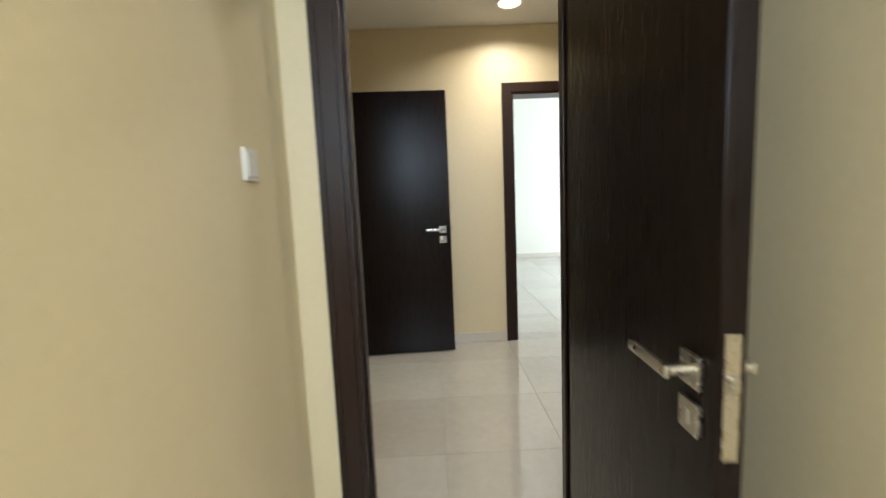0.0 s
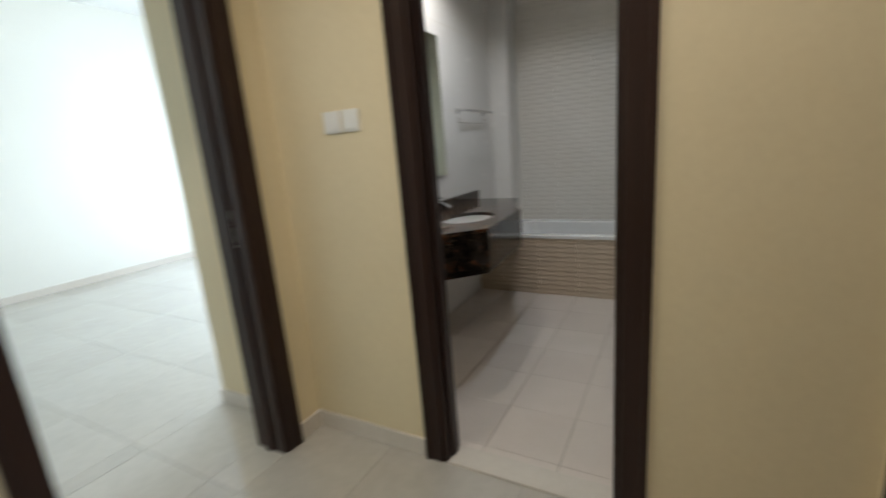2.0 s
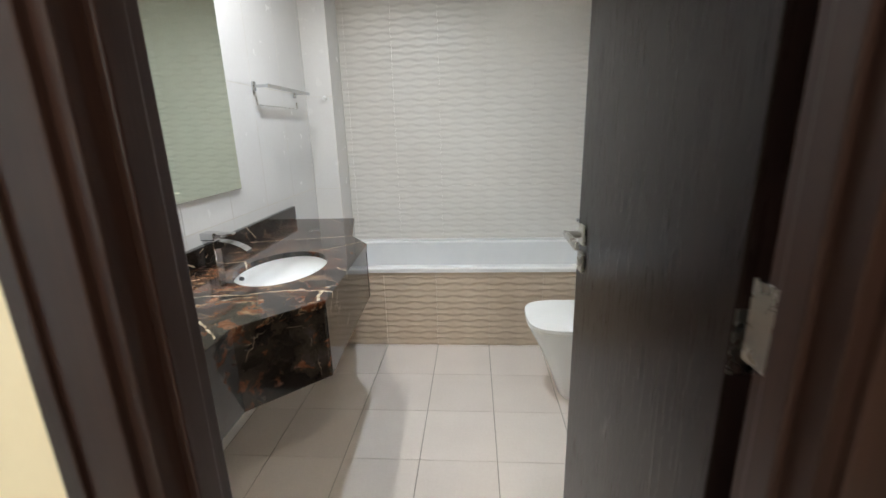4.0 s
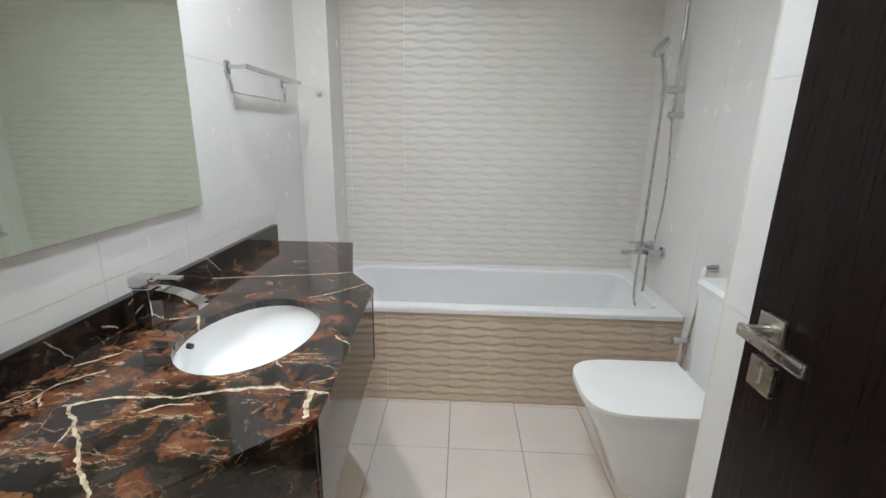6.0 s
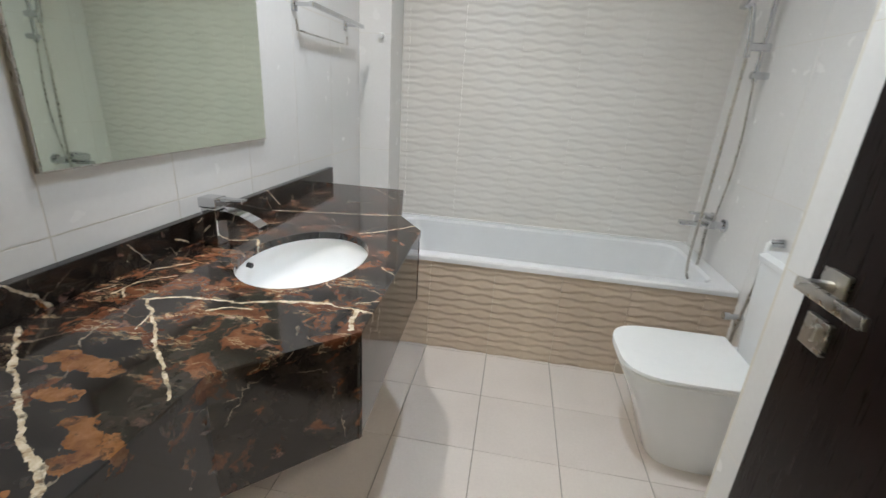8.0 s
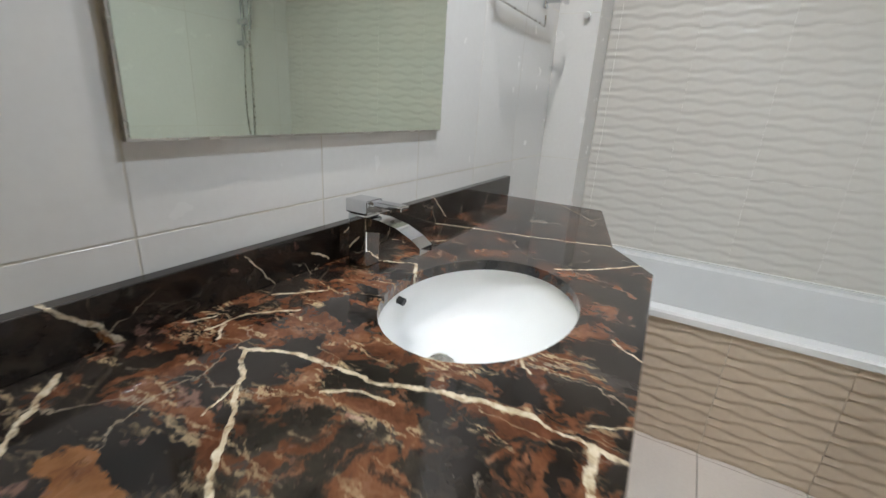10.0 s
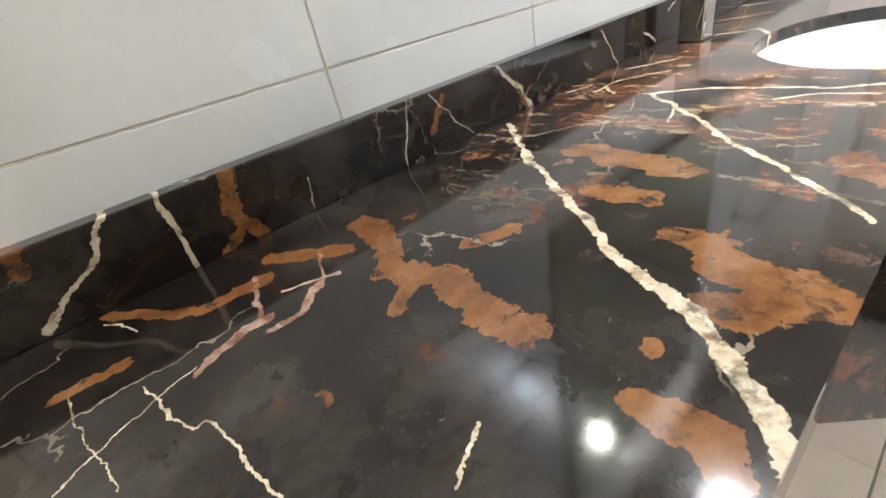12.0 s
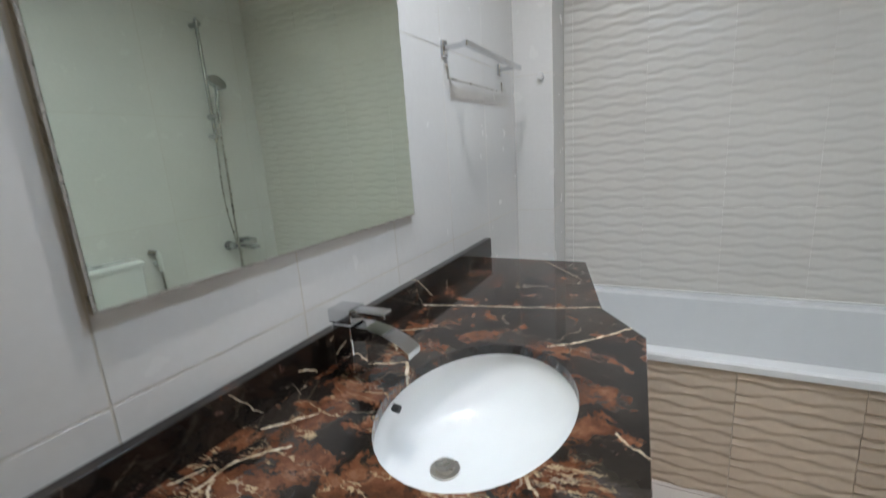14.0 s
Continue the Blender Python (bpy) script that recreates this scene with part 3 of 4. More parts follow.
def door_leaf(name, width, label, height=2.05, lift=0.0, face_hinges=True):
    """A flat dark leaf along local +x from the hinge at the origin, 42 mm thick along -y; levers on both faces."""
    root = thing(name, (0, 0, 0), label, "door")
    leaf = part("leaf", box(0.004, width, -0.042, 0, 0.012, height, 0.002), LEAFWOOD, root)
    for s, y in ((1, 0.0), (-1, -0.042)):
        f = lambda a: y + s * a
        h = part("rose", box(width - 0.09, width - 0.035, min(f(0), f(0.009)), max(f(0), f(0.009)), 0.975 + lift, 1.030 + lift, 0.002), STEEL, root, "square brushed nickel rose")
        zc = 1.0025 + lift
        bm = tube([(width - 0.0625, f(0.008), zc), (width - 0.0625, f(0.050), zc)], 0.0105, 12)
        bm = box(width - 0.195, width - 0.050, min(f(0.043), f(0.054)), max(f(0.043), f(0.054)), zc - 0.0105, zc + 0.0105, 0.004, bm=bm)
        part("lever", bm, STEEL, h, "flat brushed nickel lever", True)
        k = part("keyhole_rose", box(width - 0.09, width - 0.035, min(f(0), f(0.009)), max(f(0), f(0.009)), 0.895 + lift, 0.950 + lift, 0.002), STEEL, root, "square nickel keyhole plate")
        part("cylinder", box(width - 0.069, width - 0.056, min(f(0.008), f(0.014)), max(f(0.008), f(0.014)), 0.91 + lift, 0.936 + lift, 0.003), STEEL, k)
    part("latch_plate", box(width - 0.0005, width + 0.002, -0.033, -0.009, 0.88 + lift, 1.08 + lift, 0.0005), STEEL, root, "steel latch plate on the edge")
    part("latch_bolt", box(width, width + 0.012, -0.028, -0.014, 0.99 + lift, 1.015 + lift, 0.002), STEEL, root)
    for z in (0.22, 1.02, 1.82):
        part("hinge_plate", boxes((0.0015, 0.0045, -0.040, -0.002, z, z + 0.085)), STEEL, root, "steel hinge plate on the edge")
        if not face_hinges:
            continue
        part("hinge", boxes((-0.002, 0.035, -0.001, 0.0025, z, z + 0.10)), STEEL, root, "steel butt hinge")
        part("hinge_pin", tube([(0.0, 0.006, z - 0.002), (0.0, 0.006, z + 0.102)], 0.006, 8), STEEL, root)
    return root


door = door_leaf("door_bathroom", 0.778, "dark wenge bathroom door standing wide open", lift=0.022, face_hinges=False)
door.matrix_basis = pose(BX1 - 0.032, 2.098, 0, 0, 0, 90)
door = door_leaf("door_side_room", 0.815, "dark wenge door open against the hall wall", height=2.068)
door.matrix_basis = pose(0.285, -0.385, 0, 0, 0, 92.5) @ Matrix.Diagonal((1, -1, 1, 1))
door = door_leaf("door_corridor", 0.803, "dark wenge door open into the corridor", lift=-0.045, face_hinges=False)
door.matrix_basis = pose(2.277, 0.735, 0, 0, 0, -2.1) @ Matrix.Diagonal((1, -1, 1, 1))
for z in (0.22, 1.05, 1.82):
    part("hinge_plate", boxes((BX1 - 0.026, BX1 - 0.0215, 2.026, 2.086, z, z + 0.10)), STEEL, bath_frame, "steel hinge plate")

# ---- bathroom fixtures ----
# counter
SLAB = [(0.0, 2.053), (0.446, 2.053), (0.446, 2.620), (0.636, 2.814), (0.602, 3.495), (0.494, 3.648), (0.384, 4.095), (0.0, 4.095)]
SX, SY, SA, SB = 0.354, 3.155, 0.162, 0.219
CT = 0.825
SLAB_T = 0.022


def counter_slab():
    bm = bmesh.new()
    n = 48
    hole = [(SX + SA * math.cos(math.tau * k / n), SY + SB * math.sin(math.tau * k / n)) for k in range(n)]
    poly = SLAB

    def edge_hit(c, s):
        best = None
        for (ax, ay), (cx, cy) in zip(poly, poly[1:] + poly[:1]):
            ex, ey = cx - ax, cy - ay
            den = c * ey - s * ex
            if abs(den) < 1e-9:
                continue
            u = ((ax - SX) * ey - (ay - SY) * ex) / den
            w = ((ax - SX) * s - (ay - SY) * c) / den
            if u > 0 and -1e-6 <= w <= 1 + 1e-6 and (best is None or u < best):
                best = u
        return best

    # rays from the basin's middle to the rim, through every corner and evenly between
    angles = sorted([math.atan2(y - SY, x - SX) % math.tau for x, y in poly] + [math.tau * (k + 0.37) / n for k in range(n)])
    inner, outer = [], []
    for a in angles:
        c, s = math.cos(a), math.sin(a)
        r = 1 / math.sqrt((c / SA) ** 2 + (s / SB) ** 2)
        inner.append((SX + r * c, SY + r * s))
        u = edge_hit(c, s)
        outer.append((SX + u * c, SY + u * s))
    rings = []
    for z, ring in ((CT, inner), (CT, outer), (CT - 0.004, [(x, y) for x, y in outer]), (CT - SLAB_T, outer), (CT - SLAB_T, inner), (CT, inner)):
        rings.append([(x, y, z) for x, y in ring])
    rings[1] = [(x + (SX - x) * 0.004, y + (SY - y) * 0.004, CT) for x, y in outer]
    b2 = loft(rings, False, False)
    bmesh.ops.remove_doubles(b2, verts=b2.verts[:], dist=1e-5)
    bm.free()
    return b2


vanity = thing("vanity_counter", (0.2, 3.1, 0.8), "polished black and brown veined marble vanity counter with flared front", "vanity counter")
part("slab", counter_slab(), MARBLE, vanity, "marble top with an oval cut-out")
part("backsplash", box(0.0, 0.024, 2.053, 4.112, CT, CT + 0.074, 0.002), SPLASH, vanity, "low black marble upstand")


def fascia(a, c):
    (ax, ay), (cx, cy) = a, c
    d = Vector((cx - ax, cy - ay, 0)).normalized()
    nrm = Vector((d.y, -d.x, 0))
    A, C = Vector((ax, ay, 0)) - nrm * 0.004 - d * 0.003, Vector((cx, cy, 0)) - nrm * 0.004 + d * 0.003
    A2, C2 = A - nrm * 0.02, C - nrm * 0.02
    return prism([(A.x, A.y), (C.x, C.y), (C2.x, C2.y), (A2.x, A2.y)], 0.565, CT - SLAB_T - 0.001, 0.0015)


for a, c in zip(SLAB[1:6], SLAB[2:7]):
    part("fascia", fascia(a, c), FASCIA, vanity, "black marble fascia")
part("underside", prism([(x - 0.03 if x > 0.05 else x, y) for x, y in SLAB], 0.60, 0.615), TILEGROUT, vanity)

# wash basin
basin = thing("wash_basin", (SX, SY, 0.65), "white oval undermount ceramic wash basin", "basin")
rings = []
for k in range(13):
    f = k / 12
    r = math.cos(f * math.pi / 2) ** 0.55 if k < 12 else 0.10
    r = max(r, 0.10)
    z = CT - SLAB_T - 0.001 - 0.126 * math.sin(f * math.pi / 2) ** 1.1
    rings.append([(SX - 0.068 * f + (SA + 0.006) * r * math.cos(math.tau * j / 48), SY - 0.018 * f + (SB + 0.006) * r * math.sin(math.tau * j / 48), z) for j in range(48)])
outer = [[(SX + (x - SX) * 1.06, SY + (y - SY) * 1.06, z - 0.012) for x, y, z in r] for r in rings]
outer[0] = [(x, y, CT - SLAB_T - 0.002) for x, y, z in outer[0]]
part("bowl", loft(outer[::-1] + rings, True, True), CERAMIC, basin, smooth=True)
drain = part("drain", tube([(SX - 0.068, SY - 0.018, 0.672), (SX - 0.068, SY - 0.018, 0.680)], 0.028, 24), STEEL, basin, "chrome pop-up drain", True)
part("drain_plug", tube([(SX - 0.068, SY - 0.018, 0.679), (SX - 0.068, SY - 0.018, 0.688)], 0.019, 24), STEEL, drain, "", True)
part("overflow_hole", tube([(SX - SA - 0.004, SY - 0.022, 0.785), (SX - SA + 0.010, SY - 0.022, 0.783)], 0.0075, 16), BLACK, basin, "dark overflow hole")

# basin mixer
tap = thing("basin_mixer", (0.075, 3.14, CT), "square chrome basin mixer tap on the counter", "tap")
part("body", box(0.055, 0.100, 3.143, 3.187, CT, CT + 0.108, 0.003), CHROME, tap)
bm = loft([[(x, 3.165 - w, z) , (x, 3.165 + w, z), (x, 3.165 + w, z + h), (x, 3.165 - w, z + h)] for x, w, z, h in
           [(0.085, 0.021, 0.898, 0.032), (0.13, 0.021, 0.905, 0.024), (0.17, 0.021, 0.903, 0.018), (0.205, 0.021, 0.892, 0.014), (0.225, 0.021, 0.880, 0.012)]])
part("spout", bm, CHROME, tap, "flat curved chrome spout")
bm = box(0.050, 0.105, 3.141, 3.189, 0.934, 0.962, 0.003)
bm = box(0.095, 0.175, 3.151, 3.179, 0.951, 0.961, 0.003, bm=bm)
part("lever", bm, CHROME, tap, "flat chrome lever")

# mirror
mirror = thing("wall_mirror", (0.006, 3.15, 1.55), "large frameless rectangular mirror above the counter", "mirror")
part("glass", boxes((0.0122, 0.0138, 2.793, 3.560, 1.082, 2.05)), MIRROR, mirror)
part("mirror_backing", boxes((0.0, 0.0125, 2.789, 3.564, 1.078, 2.054)), STEEL, mirror)

# towel rail
rack = thing("towel_rail", (0.04, 4.07, 1.55), "chrome wall towel rail with two brackets", "towel rail")
for y in (3.83, 4.34):
    br = part("bracket", box(0.0, 0.012, y - 0.014, y + 0.014, 1.525, 1.572, 0.003), CHROME, rack)
    part("bracket_arm", box(0.010, 0.085, y - 0.008, y + 0.008, 1.543, 1.557, 0.003), CHROME, br)
part("bar", box(0.072, 0.090, 3.815, 4.372, 1.541, 1.559, 0.004), CHROME, rack)
part("lower_bar", tube([(0.012, 3.83, 1.50), (0.014, 3.83, 1.462), (0.014, 4.34, 1.462), (0.012, 4.34, 1.50)], 0.0035, 8), STEEL, rack)
hook = thing("wall_hook", (0.125, 4.54, 1.53), "small white round wall hook", "hook")
part("knob", tube([(0.125, 4.550, 1.535), (0.125, 4.535, 1.535), (0.125, 4.522, 1.531)], 0.0125, 14), PLASTIC, hook, smooth=True)

# towel ring
ring = thing("towel_ring", (0.03, 2.58, 1.36), "open chrome towel ring with upturned end", "towel ring")
part("mount", box(0.0, 0.012, 2.41, 2.45, 1.345, 1.385, 0.004), CHROME, ring)
part("arm", tube([(0.01, 2.43, 1.365), (0.052, 2.43, 1.365), (0.060, 2.43, 1.357), (0.060, 2.43, 1.26), (0.060, 2.438, 1.250), (0.060, 2.640, 1.250), (0.060, 2.650, 1.260), (0.060, 2.650, 1.298)], 0.0062, 10, smooth_steps=1), CHROME, ring, smooth=True)

# bathtub
tub = thing("bathtub", (1.05, 4.45, 0.0), "white built-in bathtub with a wavy tan tiled front", "bathtub")
TX0, TX1, TY0, TY1, TZ = 0.168, RX - 0.003, TUBY - 0.012, BACKY - 0.002, 0.515
shell = [rounded(TX0, TX1, TY0, TY1, TZ - 0.03, 0.012), rounded(TX0, TX1, TY0, TY1, TZ - 0.008, 0.012), rounded(TX0 + 0.006, TX1 - 0.006, TY0 + 0.006, TY1 - 0.006, TZ, 0.016),
         rounded(TX0 + 0.070, TX1 - 0.075, TY0 + 0.060, TY1 - 0.050, TZ, 0.09), rounded(TX0 + 0.082, TX1 - 0.087, TY0 + 0.070, TY1 - 0.060, TZ - 0.012, 0.09),
         rounded(TX0 + 0.13, TX1 - 0.12, TY0 + 0.085, TY1 - 0.075, TZ - 0.2, 0.10), rounded(TX0 + 0.20, TX1 - 0.15, TY0 + 0.105, TY1 - 0.095, TZ - 0.36, 0.11), rounded(TX0 + 0.26, TX1 - 0.20, TY0 + 0.15, TY1 - 0.14, TZ - 0.39, 0.08)]
part("shell", loft(shell, False, True), CERAMIC, tub, "glazed white tub", True)
part("front_core", boxes((0.0, RX, TUBY + 0.003, TUBY + 0.05, 0, TZ - 0.028)), TILEGROUT, tub)
part("end_ledge", boxes((0.0, TX0, TUBY + 0.0, 4.56, 0.0, TZ - 0.004)), WALLTILE, tub)
part("sealant", boxes((TX0, TX1, TY1 - 0.008, TY1 + 0.001, TZ - 0.002, TZ + 0.008)), SILICONE, tub, "bead of white sealant")


def wave_tile(name, w, h, mat, rows, phase, depth=0.006):
    """A tile in the xz plane, facing -y, with sinuous horizontal ridges."""
    nx, nz = 20, rows * 6
    bm = bmesh.new()
    grid = []
    for j in range(nz + 1):
        line = []
        for i in range(nx + 1):
            x, z = w * i / nx, h * j / nz
            a = math.sin(math.tau * x / 0.1605 + phase)
            f = z / h * rows
            # every other lip swings the opposite way, so the rows swell and thin
            f += 0.20 * a * math.cos(math.pi * f)
            fr = f - math.floor(f)
            lip = min(fr / 0.22, 1.0)
            k = lip * lip * (3 - 2 * lip) * (1 - fr) / 0.78
            line.append(bm.verts.new((x, -(0.0004 + depth * k * (1 + 0.25 * a)), z)))
        grid.append(line)
    for j in range(nz):
        for i in range(nx):
            bm.faces.new((grid[j][i], grid[j][i + 1], grid[j + 1][i + 1], grid[j + 1][i]))
    rim = [grid[0][i] for i in range(nx + 1)] + [grid[j][nx] for j in range(1, nz + 1)] + [grid[nz][i] for i in range(nx - 1, -1, -1)] + [grid[j][0] for j in range(nz - 1, 0, -1)]
    back = [bm.verts.new((v.co.x, 0.0028, v.co.z)) for v in rim]
    n = len(rim)
    for k in range(n):
        bm.faces.new((rim[k], back[k], back[(k + 1) % n], rim[(k + 1) % n]))
    me = finish(name, bm, mat)
    for f in me.polygons:
        f.use_smooth = True
    me.set_sharp_from_angle(angle=radians(50))
    return me


def piece(name, me, parent, m):
    ob = new(name, me)
    ob.parent = parent
    ob.matrix_parent_inverse = parent.matrix_basis.inverted()
    ob.matrix_basis = m
    return ob


TW, J0 = 0.321, 0.537
tan_tiles = {}
x = J0 - 2 * TW
while x < RX - 0.01:
    w = min(TW, RX - x) - 0.003
    lo = max(x, 0.0)
    w = min(x + TW, RX) - lo - 0.002
    key = round(w, 3)
    if key not in tan_tiles:
        tan_tiles[key] = wave_tile("tile", w, TZ - 0.030, TANTILE, 12, 0.6, 0.0058)
    piece("tile", tan_tiles[key], tub, pose(lo + 0.0015, TUBY, 0.001))
    x += TW

# toilet
wc = thing("toilet", (1.65, 3.63, 0.0), "white close-coupled toilet with lid down", "toilet")


def d_ring(front, back, half, z, cy=3.628, steps=14, power=3.6):
    """A ring with a rounded front towards -x and a square back."""
    out = []
    depth = min(0.26, (back - front) * 0.6)
    for k in range(2 * steps + 1):
        a = math.pi * (k / (2 * steps)) + math.pi / 2
        c, s = math.cos(a), math.sin(a)
        px = front + depth + depth * math.copysign(abs(c) ** (2 / power), c)
        out.append((px, cy + half * math.copysign(abs(s) ** (2 / power), s), z))
    return out + [(back, cy - half, z), (back, cy + half, z)]


part("pan", loft([d_ring(1.52, 1.93, 0.125, 0.0), d_ring(1.505, 1.93, 0.128, 0.02), d_ring(1.46, 1.93, 0.145, 0.15), d_ring(1.405, 1.93, 0.168, 0.28), d_ring(1.362, 1.93, 0.180, 0.36), d_ring(1.362, 1.93, 0.180, 0.385)]), CERAMIC, wc, smooth=True)
part("seat", loft([d_ring(1.352, 1.80, 0.183, 0.387), d_ring(1.346, 1.80, 0.189, 0.392), d_ring(1.348, 1.80, 0.188, 0.402)]), PLASTIC, wc, "white seat", True)
part("lid", loft([d_ring(1.348, 1.80, 0.189, 0.404), d_ring(1.344, 1.80, 0.192, 0.408), d_ring(1.346, 1.80, 0.191, 0.418), d_ring(1.385, 1.795, 0.172, 0.424)]), PLASTIC, wc, "white closed lid", True)
part("cistern", loft([rounded(1.830, RX - 0.004, 3.455, 3.785, 0.385, 0.03), rounded(1.822, RX - 0.004, 3.445, 3.795, 0.60, 0.03), rounded(1.818, RX - 0.004, 3.44, 3.80, 0.765, 0.03)]), CERAMIC, wc, smooth=True)
lid = part("cistern_lid", loft([rounded(1.811, RX - 0.003, 3.433, 3.807, 0.767, 0.03), rounded(1.809, RX - 0.003, 3.431, 3.809, 0.785, 0.03), rounded(1.823, RX - 0.003, 3.445, 3.795, 0.80, 0.03)]), CERAMIC, wc, smooth=True)
part("flush_button", tube([(1.885, 3.62, 0.799), (1.885, 3.62, 0.806)], 0.022, 20), CHROME, lid, "chrome flush button", True)
part("fixing_cap", tube([(1.78, 3.488, 0.03), (1.78, 3.479, 0.03)], 0.009, 12), CHROME, wc)

# bidet spray and valve
spray = thing("bidet_spray", (1.93, 3.93, 0.75), "white hand-held bidet spray on a wall holder", "bidet spray")
part("holder", box(RX - 0.03, RX, 3.915, 3.945, 0.72, 0.75, 0.004), PLASTIC, spray)
part("handle", tube([(1.915, 3.93, 0.69), (1.915, 3.93, 0.79), (1.935, 3.925, 0.805)], 0.013, 12), PLASTIC, spray, smooth=True)
part("nozzle", tube([(1.925, 3.93, 0.795), (1.952, 3.90, 0.805)], 0.016, 14), CHROME, spray, smooth=True)
part("hose", tube([(1.915, 3.93, 0.69), (1.90, 3.93, 0.50), (1.89, 3.95, 0.30), (1.92, 3.98, 0.25), (1.93, 4.02, 0.41)], 0.0065, 8, smooth_steps=2), STEEL, spray, "thin steel hose", True)
valve = thing("angle_valve", (1.94, 4.02, 0.42), "small chrome angle valve on the wall", "valve")
part("valve_body", tube([(RX, 4.02, 0.42), (1.895, 4.02, 0.42)], 0.013, 14), CHROME, valve, smooth=True)
part("valve_knob", tube([(1.90, 4.02, 0.42), (1.875, 4.02, 0.42)], 0.018, 14), CHROME, valve, smooth=True)

# shower set
RY = 4.41
shower = thing("shower_set", (1.9, RY, 1.5), "chrome hand shower on a sliding rail with hose", "shower")
part("rail", tube([(1.905, RY, 1.40), (1.905, RY, 2.10)], 0.011, 14), CHROME, shower, smooth=True)
for z in (1.43, 2.07):
    part("rail_bracket", tube([(RX, RY, z), (1.885, RY, z)], 0.016, 14), CHROME, shower, smooth=True)
part("slider", tube([(1.93, RY, 1.545), (1.84, RY - 0.005, 1.545)], 0.018, 14), CHROME, shower, smooth=True)
part("handset", tube([(1.845, RY - 0.005, 1.50), (1.84, RY - 0.005, 1.58), (1.825, RY - 0.005, 1.66), (1.812, RY - 0.005, 1.72)], 0.0125, 12), CHROME, shower, smooth=True)
bm = loft([[(1.80 - 0.046 * 0 + r * math.cos(a) * 0.55 + d * 0.8, RY - 0.005 + r * math.sin(a), 1.735 + r * math.cos(a) * 0.83 - d * 0.55) for a in [math.tau * k / 20 for k in range(20)]] for r, d in ((0.022, 0.030), (0.046, 0.020), (0.054, 0.0), (0.048, -0.007))])
part("spray_head", bm, CHROME, shower, "round chrome spray head", True)
part("hose", tube([(1.845, RY - 0.005, 1.50), (1.84, RY - 0.01, 1.2), (1.83, RY - 0.03, 0.85), (1.82, RY - 0.03, 0.62), (1.83, RY - 0.02, 0.47), (1.86, RY, 0.42), (1.885, RY, 0.52), (1.89, RY + 0.03, 0.70)], 0.0075, 10, smooth_steps=3), STEEL, shower, "steel shower hose", True)
part("riser_hose", tube([(1.905, RY, 1.40), (1.925, RY - 0.01, 1.05), (1.91, RY + 0.02, 0.75)], 0.005, 8, smooth_steps=2), STEEL, shower, "", True)
mixer = thing("bath_mixer", (1.9, 4.47, 0.74), "chrome wall-mounted bath and shower mixer", "tap")
for y in (4.40, 4.54):
    part("wall_flange", tube([(RX, y, 0.735), (RX - 0.012, y, 0.735)], 0.032, 20), CHROME, mixer, smooth=True)
    part("inlet", tube([(RX - 0.01, y, 0.735), (RX - 0.06, y, 0.735)], 0.017, 14), CHROME, mixer, smooth=True)
part("body", box(RX - 0.085, RX - 0.045, 4.38, 4.56, 0.715, 0.757, 0.006), CHROME, mixer)
part("lever", box(RX - 0.15, RX - 0.05, 4.455, 4.485, 0.765, 0.777, 0.004), CHROME, mixer)
part("cartridge", box(RX - 0.088, RX - 0.042, 4.445, 4.495, 0.755, 0.775, 0.004), CHROME, mixer)
part("spout", box(RX - 0.19, RX - 0.08, 4.45, 4.49, 0.705, 0.728, 0.006), CHROME, mixer)

# ---- hall fixtures ----


def wall_switch(where, rz, label):
    root = thing("light_switch", (0, 0, 0), label, "switch", "light switches")
    part("plate", box(-0.041, 0.041, -0.008, 0, -0.041, 0.041, 0.003), PLASTIC, root)
    part("rocker", box(-0.031, 0.031, -0.0105, -0.007, -0.031, 0.031, 0.002), PLASTIC, root)
    root.matrix_basis = pose(*where, 0, 0, rz)
    return root


wall_switch((0.370, NY, 1.405), 0, "white square light switch beside the bathroom door")
wall_switch((0.461, NY, 1.405), 0, "white square light switch beside the bathroom door")
wall_switch((1.22, -0.39, 1.36), 180, "white square light switch beside the side room door")
wall_switch((2.55, -0.17, 1.355), 180, "white square light switch on the corridor wall")


def downlight(x, y, z, label, k=1.0):
    root = thing("ceiling_light", (x, y, z), label, "ceiling light", "recessed downlights")
    n = 28
    circ = lambda r, zz: [(x + k * r * math.cos(math.tau * i / n), y + k * r * math.sin(math.tau * i / n), zz) for i in range(n)]
    part("trim", loft([circ(0.105, z), circ(0.102, z - 0.008), circ(0.078, z - 0.010), circ(0.075, z - 0.002)], False, False), PLASTIC, root, "white round trim", True)
    part("diffuser", loft([circ(0.077, z - 0.003), circ(0.07, z - 0.005)], True, True), GLOW, root, "glowing diffuser")


# this fitting is unseen, added to go with the extra hall lamp
downlight(1.50, 1.15, TOP, "round recessed hall downlight, lit, one seen and one added")
downlight(0.45, 0.90, TOP, "round recessed hall downlight, lit, one seen and one added")
# unseen corridor fitting, added above the fill light
downlight(4.2, 0.45, TOP, "round unseen fitting added for the corridor fill light, lit")
downlight(0.28, 3.36, 2.58, "small round recessed bathroom downlight, lit", 0.5)
downlight(0.74, 3.36, 2.58, "small round recessed bathroom downlight, lit", 0.5)

# ---- tiles, last ----
slab_cache = {}


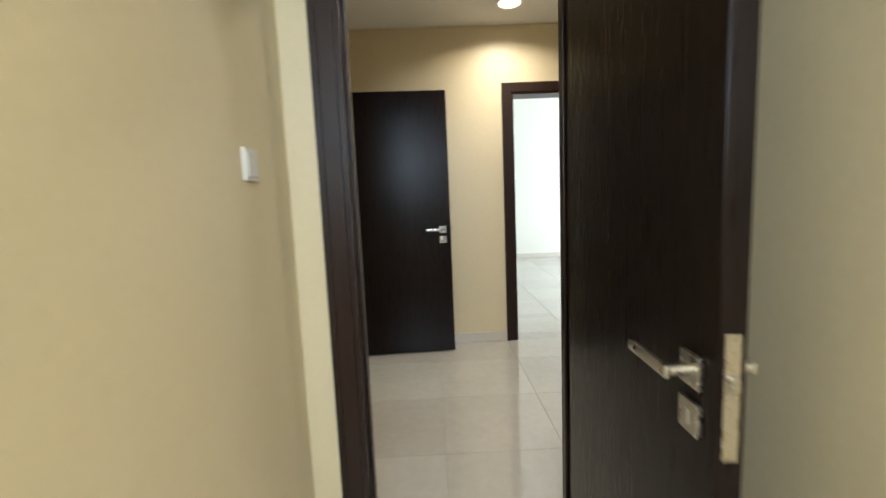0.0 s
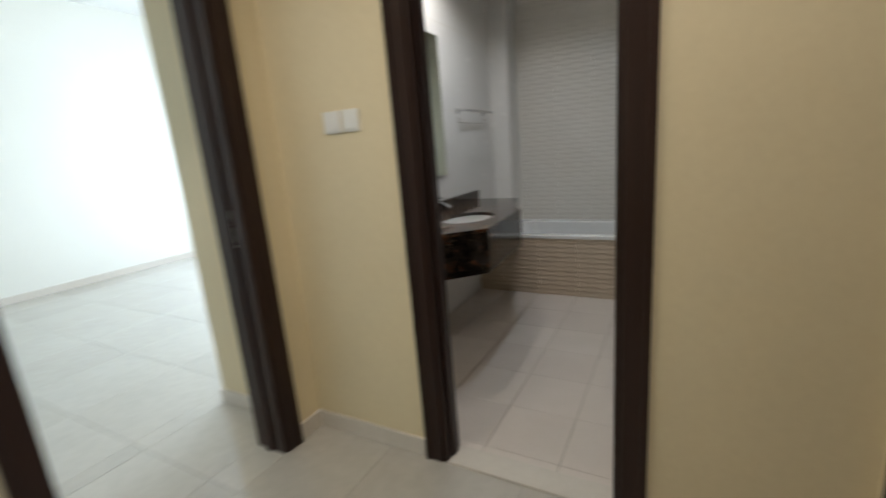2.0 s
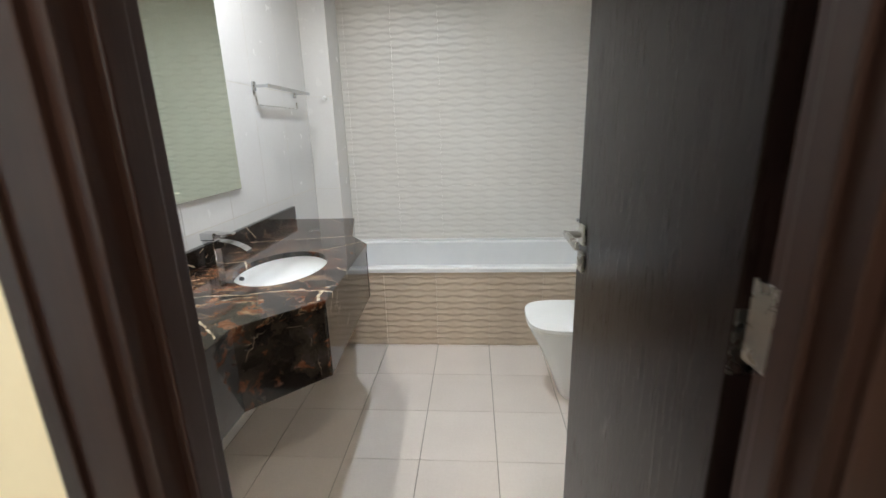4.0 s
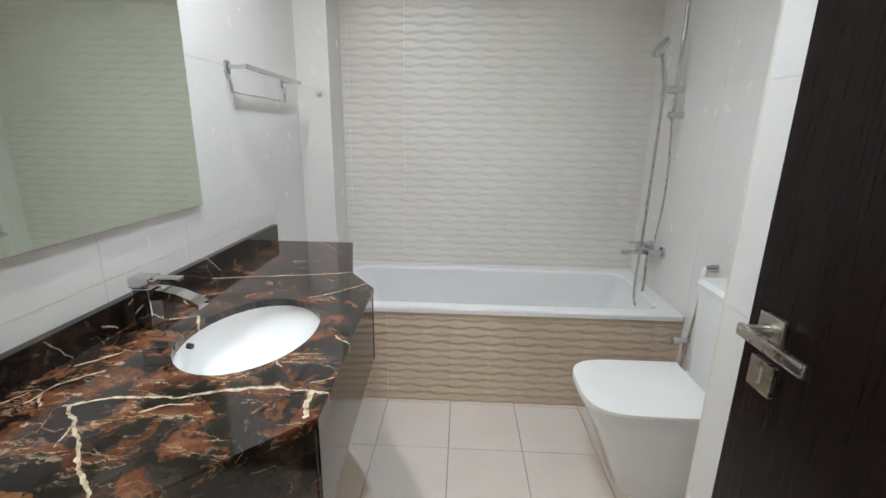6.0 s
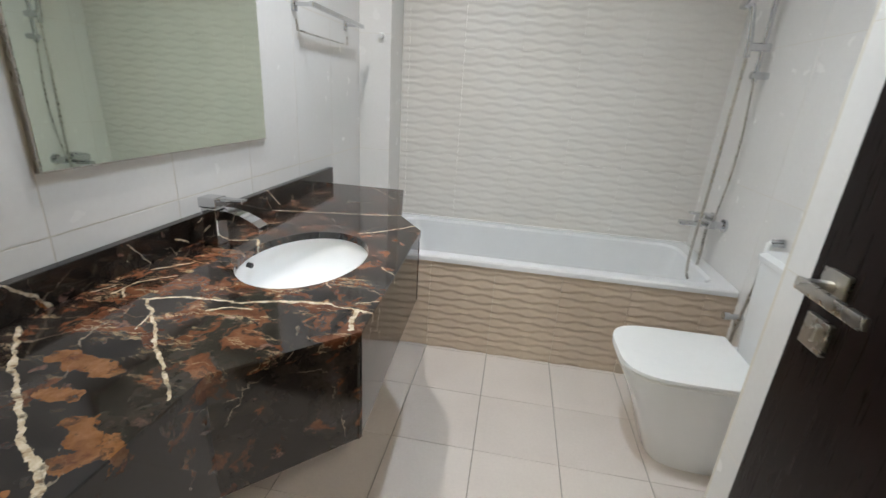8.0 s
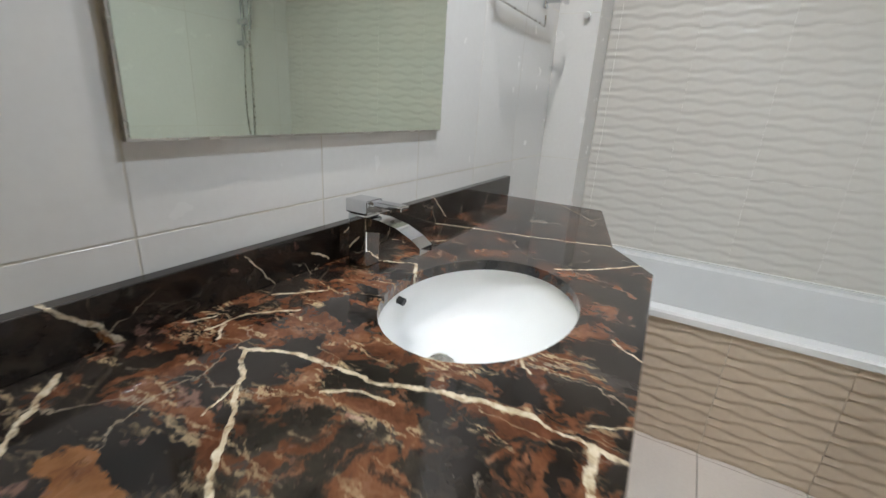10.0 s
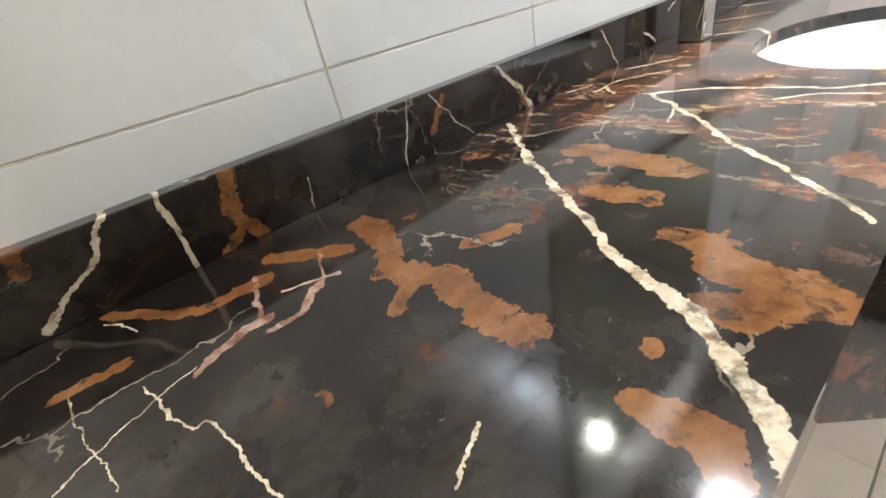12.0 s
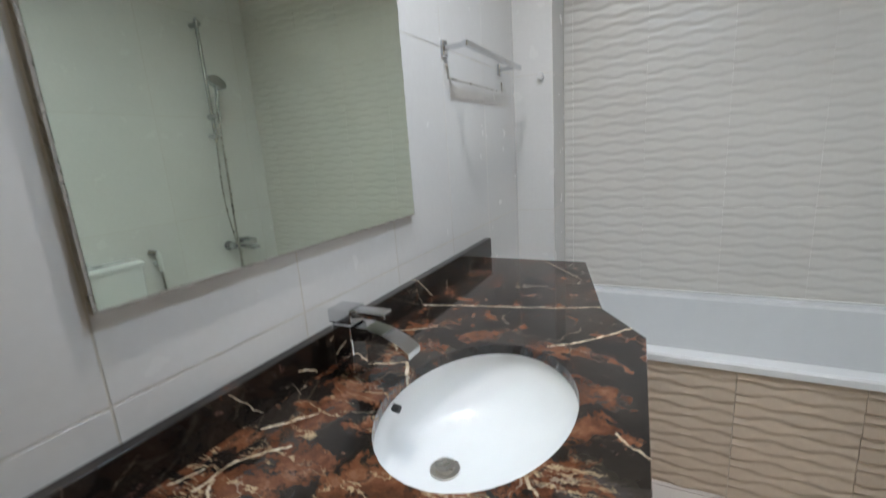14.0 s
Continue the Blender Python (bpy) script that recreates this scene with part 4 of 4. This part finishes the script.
def flat_tile(name, w, h, t, mat, parent, m):
    """A tile in the local xy plane from the origin, its face at +z = 0."""
    key = (name, round(w, 3), round(h, 3), mat.name)
    if key not in slab_cache:
        c = min(0.0008, t / 2)
        bm = loft([[(0, 0, -t), (w, 0, -t), (w, h, -t), (0, h, -t)], [(0, 0, -c), (w, 0, -c), (w, h, -c), (0, h, -c)], [(c, c, 0), (w - c, c, 0), (w - c, h - c, 0), (c, h - c, 0)]], False, True)
        slab_cache[key] = finish(name, bm, mat)
    return piece(name, slab_cache[key], parent, m)


def tile_field(parent, mat, u0, u1, v0, v1, pu, pv, ou, ov, gap, place, t=0.0006, gap_v=None):
    iu = math.floor((u0 - ou) / pu)
    while ou + iu * pu < u1 - 1e-6:
        a, c = max(u0, ou + iu * pu), min(u1, ou + (iu + 1) * pu)
        jv = math.floor((v0 - ov) / pv)
        while ov + jv * pv < v1 - 1e-6:
            d, e = max(v0, ov + jv * pv), min(v1, ov + (jv + 1) * pv)
            if c - a > 0.02 and e - d > 0.02:
                gv = gap if gap_v is None else gap_v
                flat_tile("tile", c - a - gap, e - d - gv, t, mat, parent, place(a + gap / 2, d + gv / 2))
            jv += 1
        iu += 1


UP = lambda x, y: pose(x, y, 0.0)
tile_field(floor, HALLTILE, 0.05, 2.24, -0.39, NY - 0.01, 0.606, 0.59, 0.475, 0.305, 0.0016, UP, 0.006)
tile_field(floor, HALLTILE, 2.24, 5.9, -0.17, 1.03, 0.606, 0.59, 0.475, 0.305, 0.0016, UP, 0.006)
tile_field(floor, HALLTILE, 2.24, 3.3, 1.03, 1.966, 0.606, 0.59, 0.475, 0.305, 0.0016, UP, 0.006)
tile_field(floor, HALLTILE, 0.0, 1.9, -3.0, -0.39, 0.606, 0.59, 0.475, 0.305, 0.0016, UP, 0.006)
tile_field(floor, HALLTILE, -0.62, 0.05, -0.5, 1.915, 0.606, 0.59, 0.475, 0.305, 0.0016, UP, 0.006)
tile_field(floor, HALLTILE, -4.8, -0.62, -0.5, 5.5, 0.606, 0.59, 0.475, 0.305, 0.0016, UP, 0.006)
tile_field(bath_floor, BATHTILE, 0.0, RX, 2.072, TUBY + 0.01, TW, 0.3265, J0, 2.444, 0.0045, UP, 0.004, 0.0018)
# west wall faces +x: local x along +y, local y up
tile_field(bath_west, WALLTILE, 2.053, 4.56, 0.0, 2.58, 0.345, 0.60, 2.787, 0.352, 0.003, lambda u, v: Matrix.Translation((0, u, v)) @ Matrix(((0, 0, 1, 0), (1, 0, 0, 0), (0, 1, 0, 0), (0, 0, 0, 1))))
# east wall and pier face -x: local x along -y
EASTM = Matrix(((0, 0, -1, 0), (-1, 0, 0, 0), (0, 1, 0, 0), (0, 0, 0, 1)))
tile_field(bath_east, WALLTILE, -BACKY, -3.14, 0.0, 2.58, 0.60, 0.60, -3.49, 0.345, 0.002, lambda u, v: Matrix.Translation((RX, -u, v)) @ EASTM)
tile_field(pier, WALLTILE, -3.14, -2.065, 0.0, 2.58, 0.60, 0.50, -3.15, 0.445, 0.002, lambda u, v: Matrix.Translation((1.52, -u, v)) @ EASTM)
# faces towards +y (pier) and -y (column)
tile_field(pier, WALLTILE, -RX, -1.52, 0.0, 2.58, 0.6, 0.5, -1.955, 0.445, 0.002, lambda u, v: Matrix.Translation((-u, 3.15, v)) @ Matrix(((-1, 0, 0, 0), (0, 0, 1, 0), (0, 1, 0, 0), (0, 0, 0, 1))))
tile_field(column, WALLTILE, 0.0, 0.175, 0.0, 2.58, 0.6, 0.60, 0.0, 0.345, 0.002, lambda u, v: Matrix.Translation((u, 4.55, v)) @ Matrix(((1, 0, 0, 0), (0, 0, -1, 0), (0, 1, 0, 0), (0, 0, 0, 1))))
tile_field(column, WALLTILE, 4.55, BACKY, 0.0, 2.58, 0.6, 0.60, 4.55, 0.345, 0.002, lambda u, v: Matrix.Translation((0.175, u, v)) @ Matrix(((0, 0, 1, 0), (1, 0, 0, 0), (0, 1, 0, 0), (0, 0, 0, 1))))
# wavy back wall
wave = {}
x = J0 - 2 * TW
while x < RX - 0.01:
    lo, hi = max(x, 0.175), min(x + TW, RX)
    if hi - lo > 0.02:
        for z0, z1 in ((0.40, 0.92), (0.92, 1.52), (1.52, 2.12), (2.12, 2.58)):
            key = (round(hi - lo, 3), round(z1 - z0, 3))
            if key not in wave:
                wave[key] = wave_tile("tile", key[0] - 0.0006, key[1] - 0.0002, WAVETILE, 2 * round(key[1] / 0.086), 0.6, 0.0038)
            piece("tile", wave[key], bath_north, pose(lo + 0.0015, BACKY, z0))
    x += TW
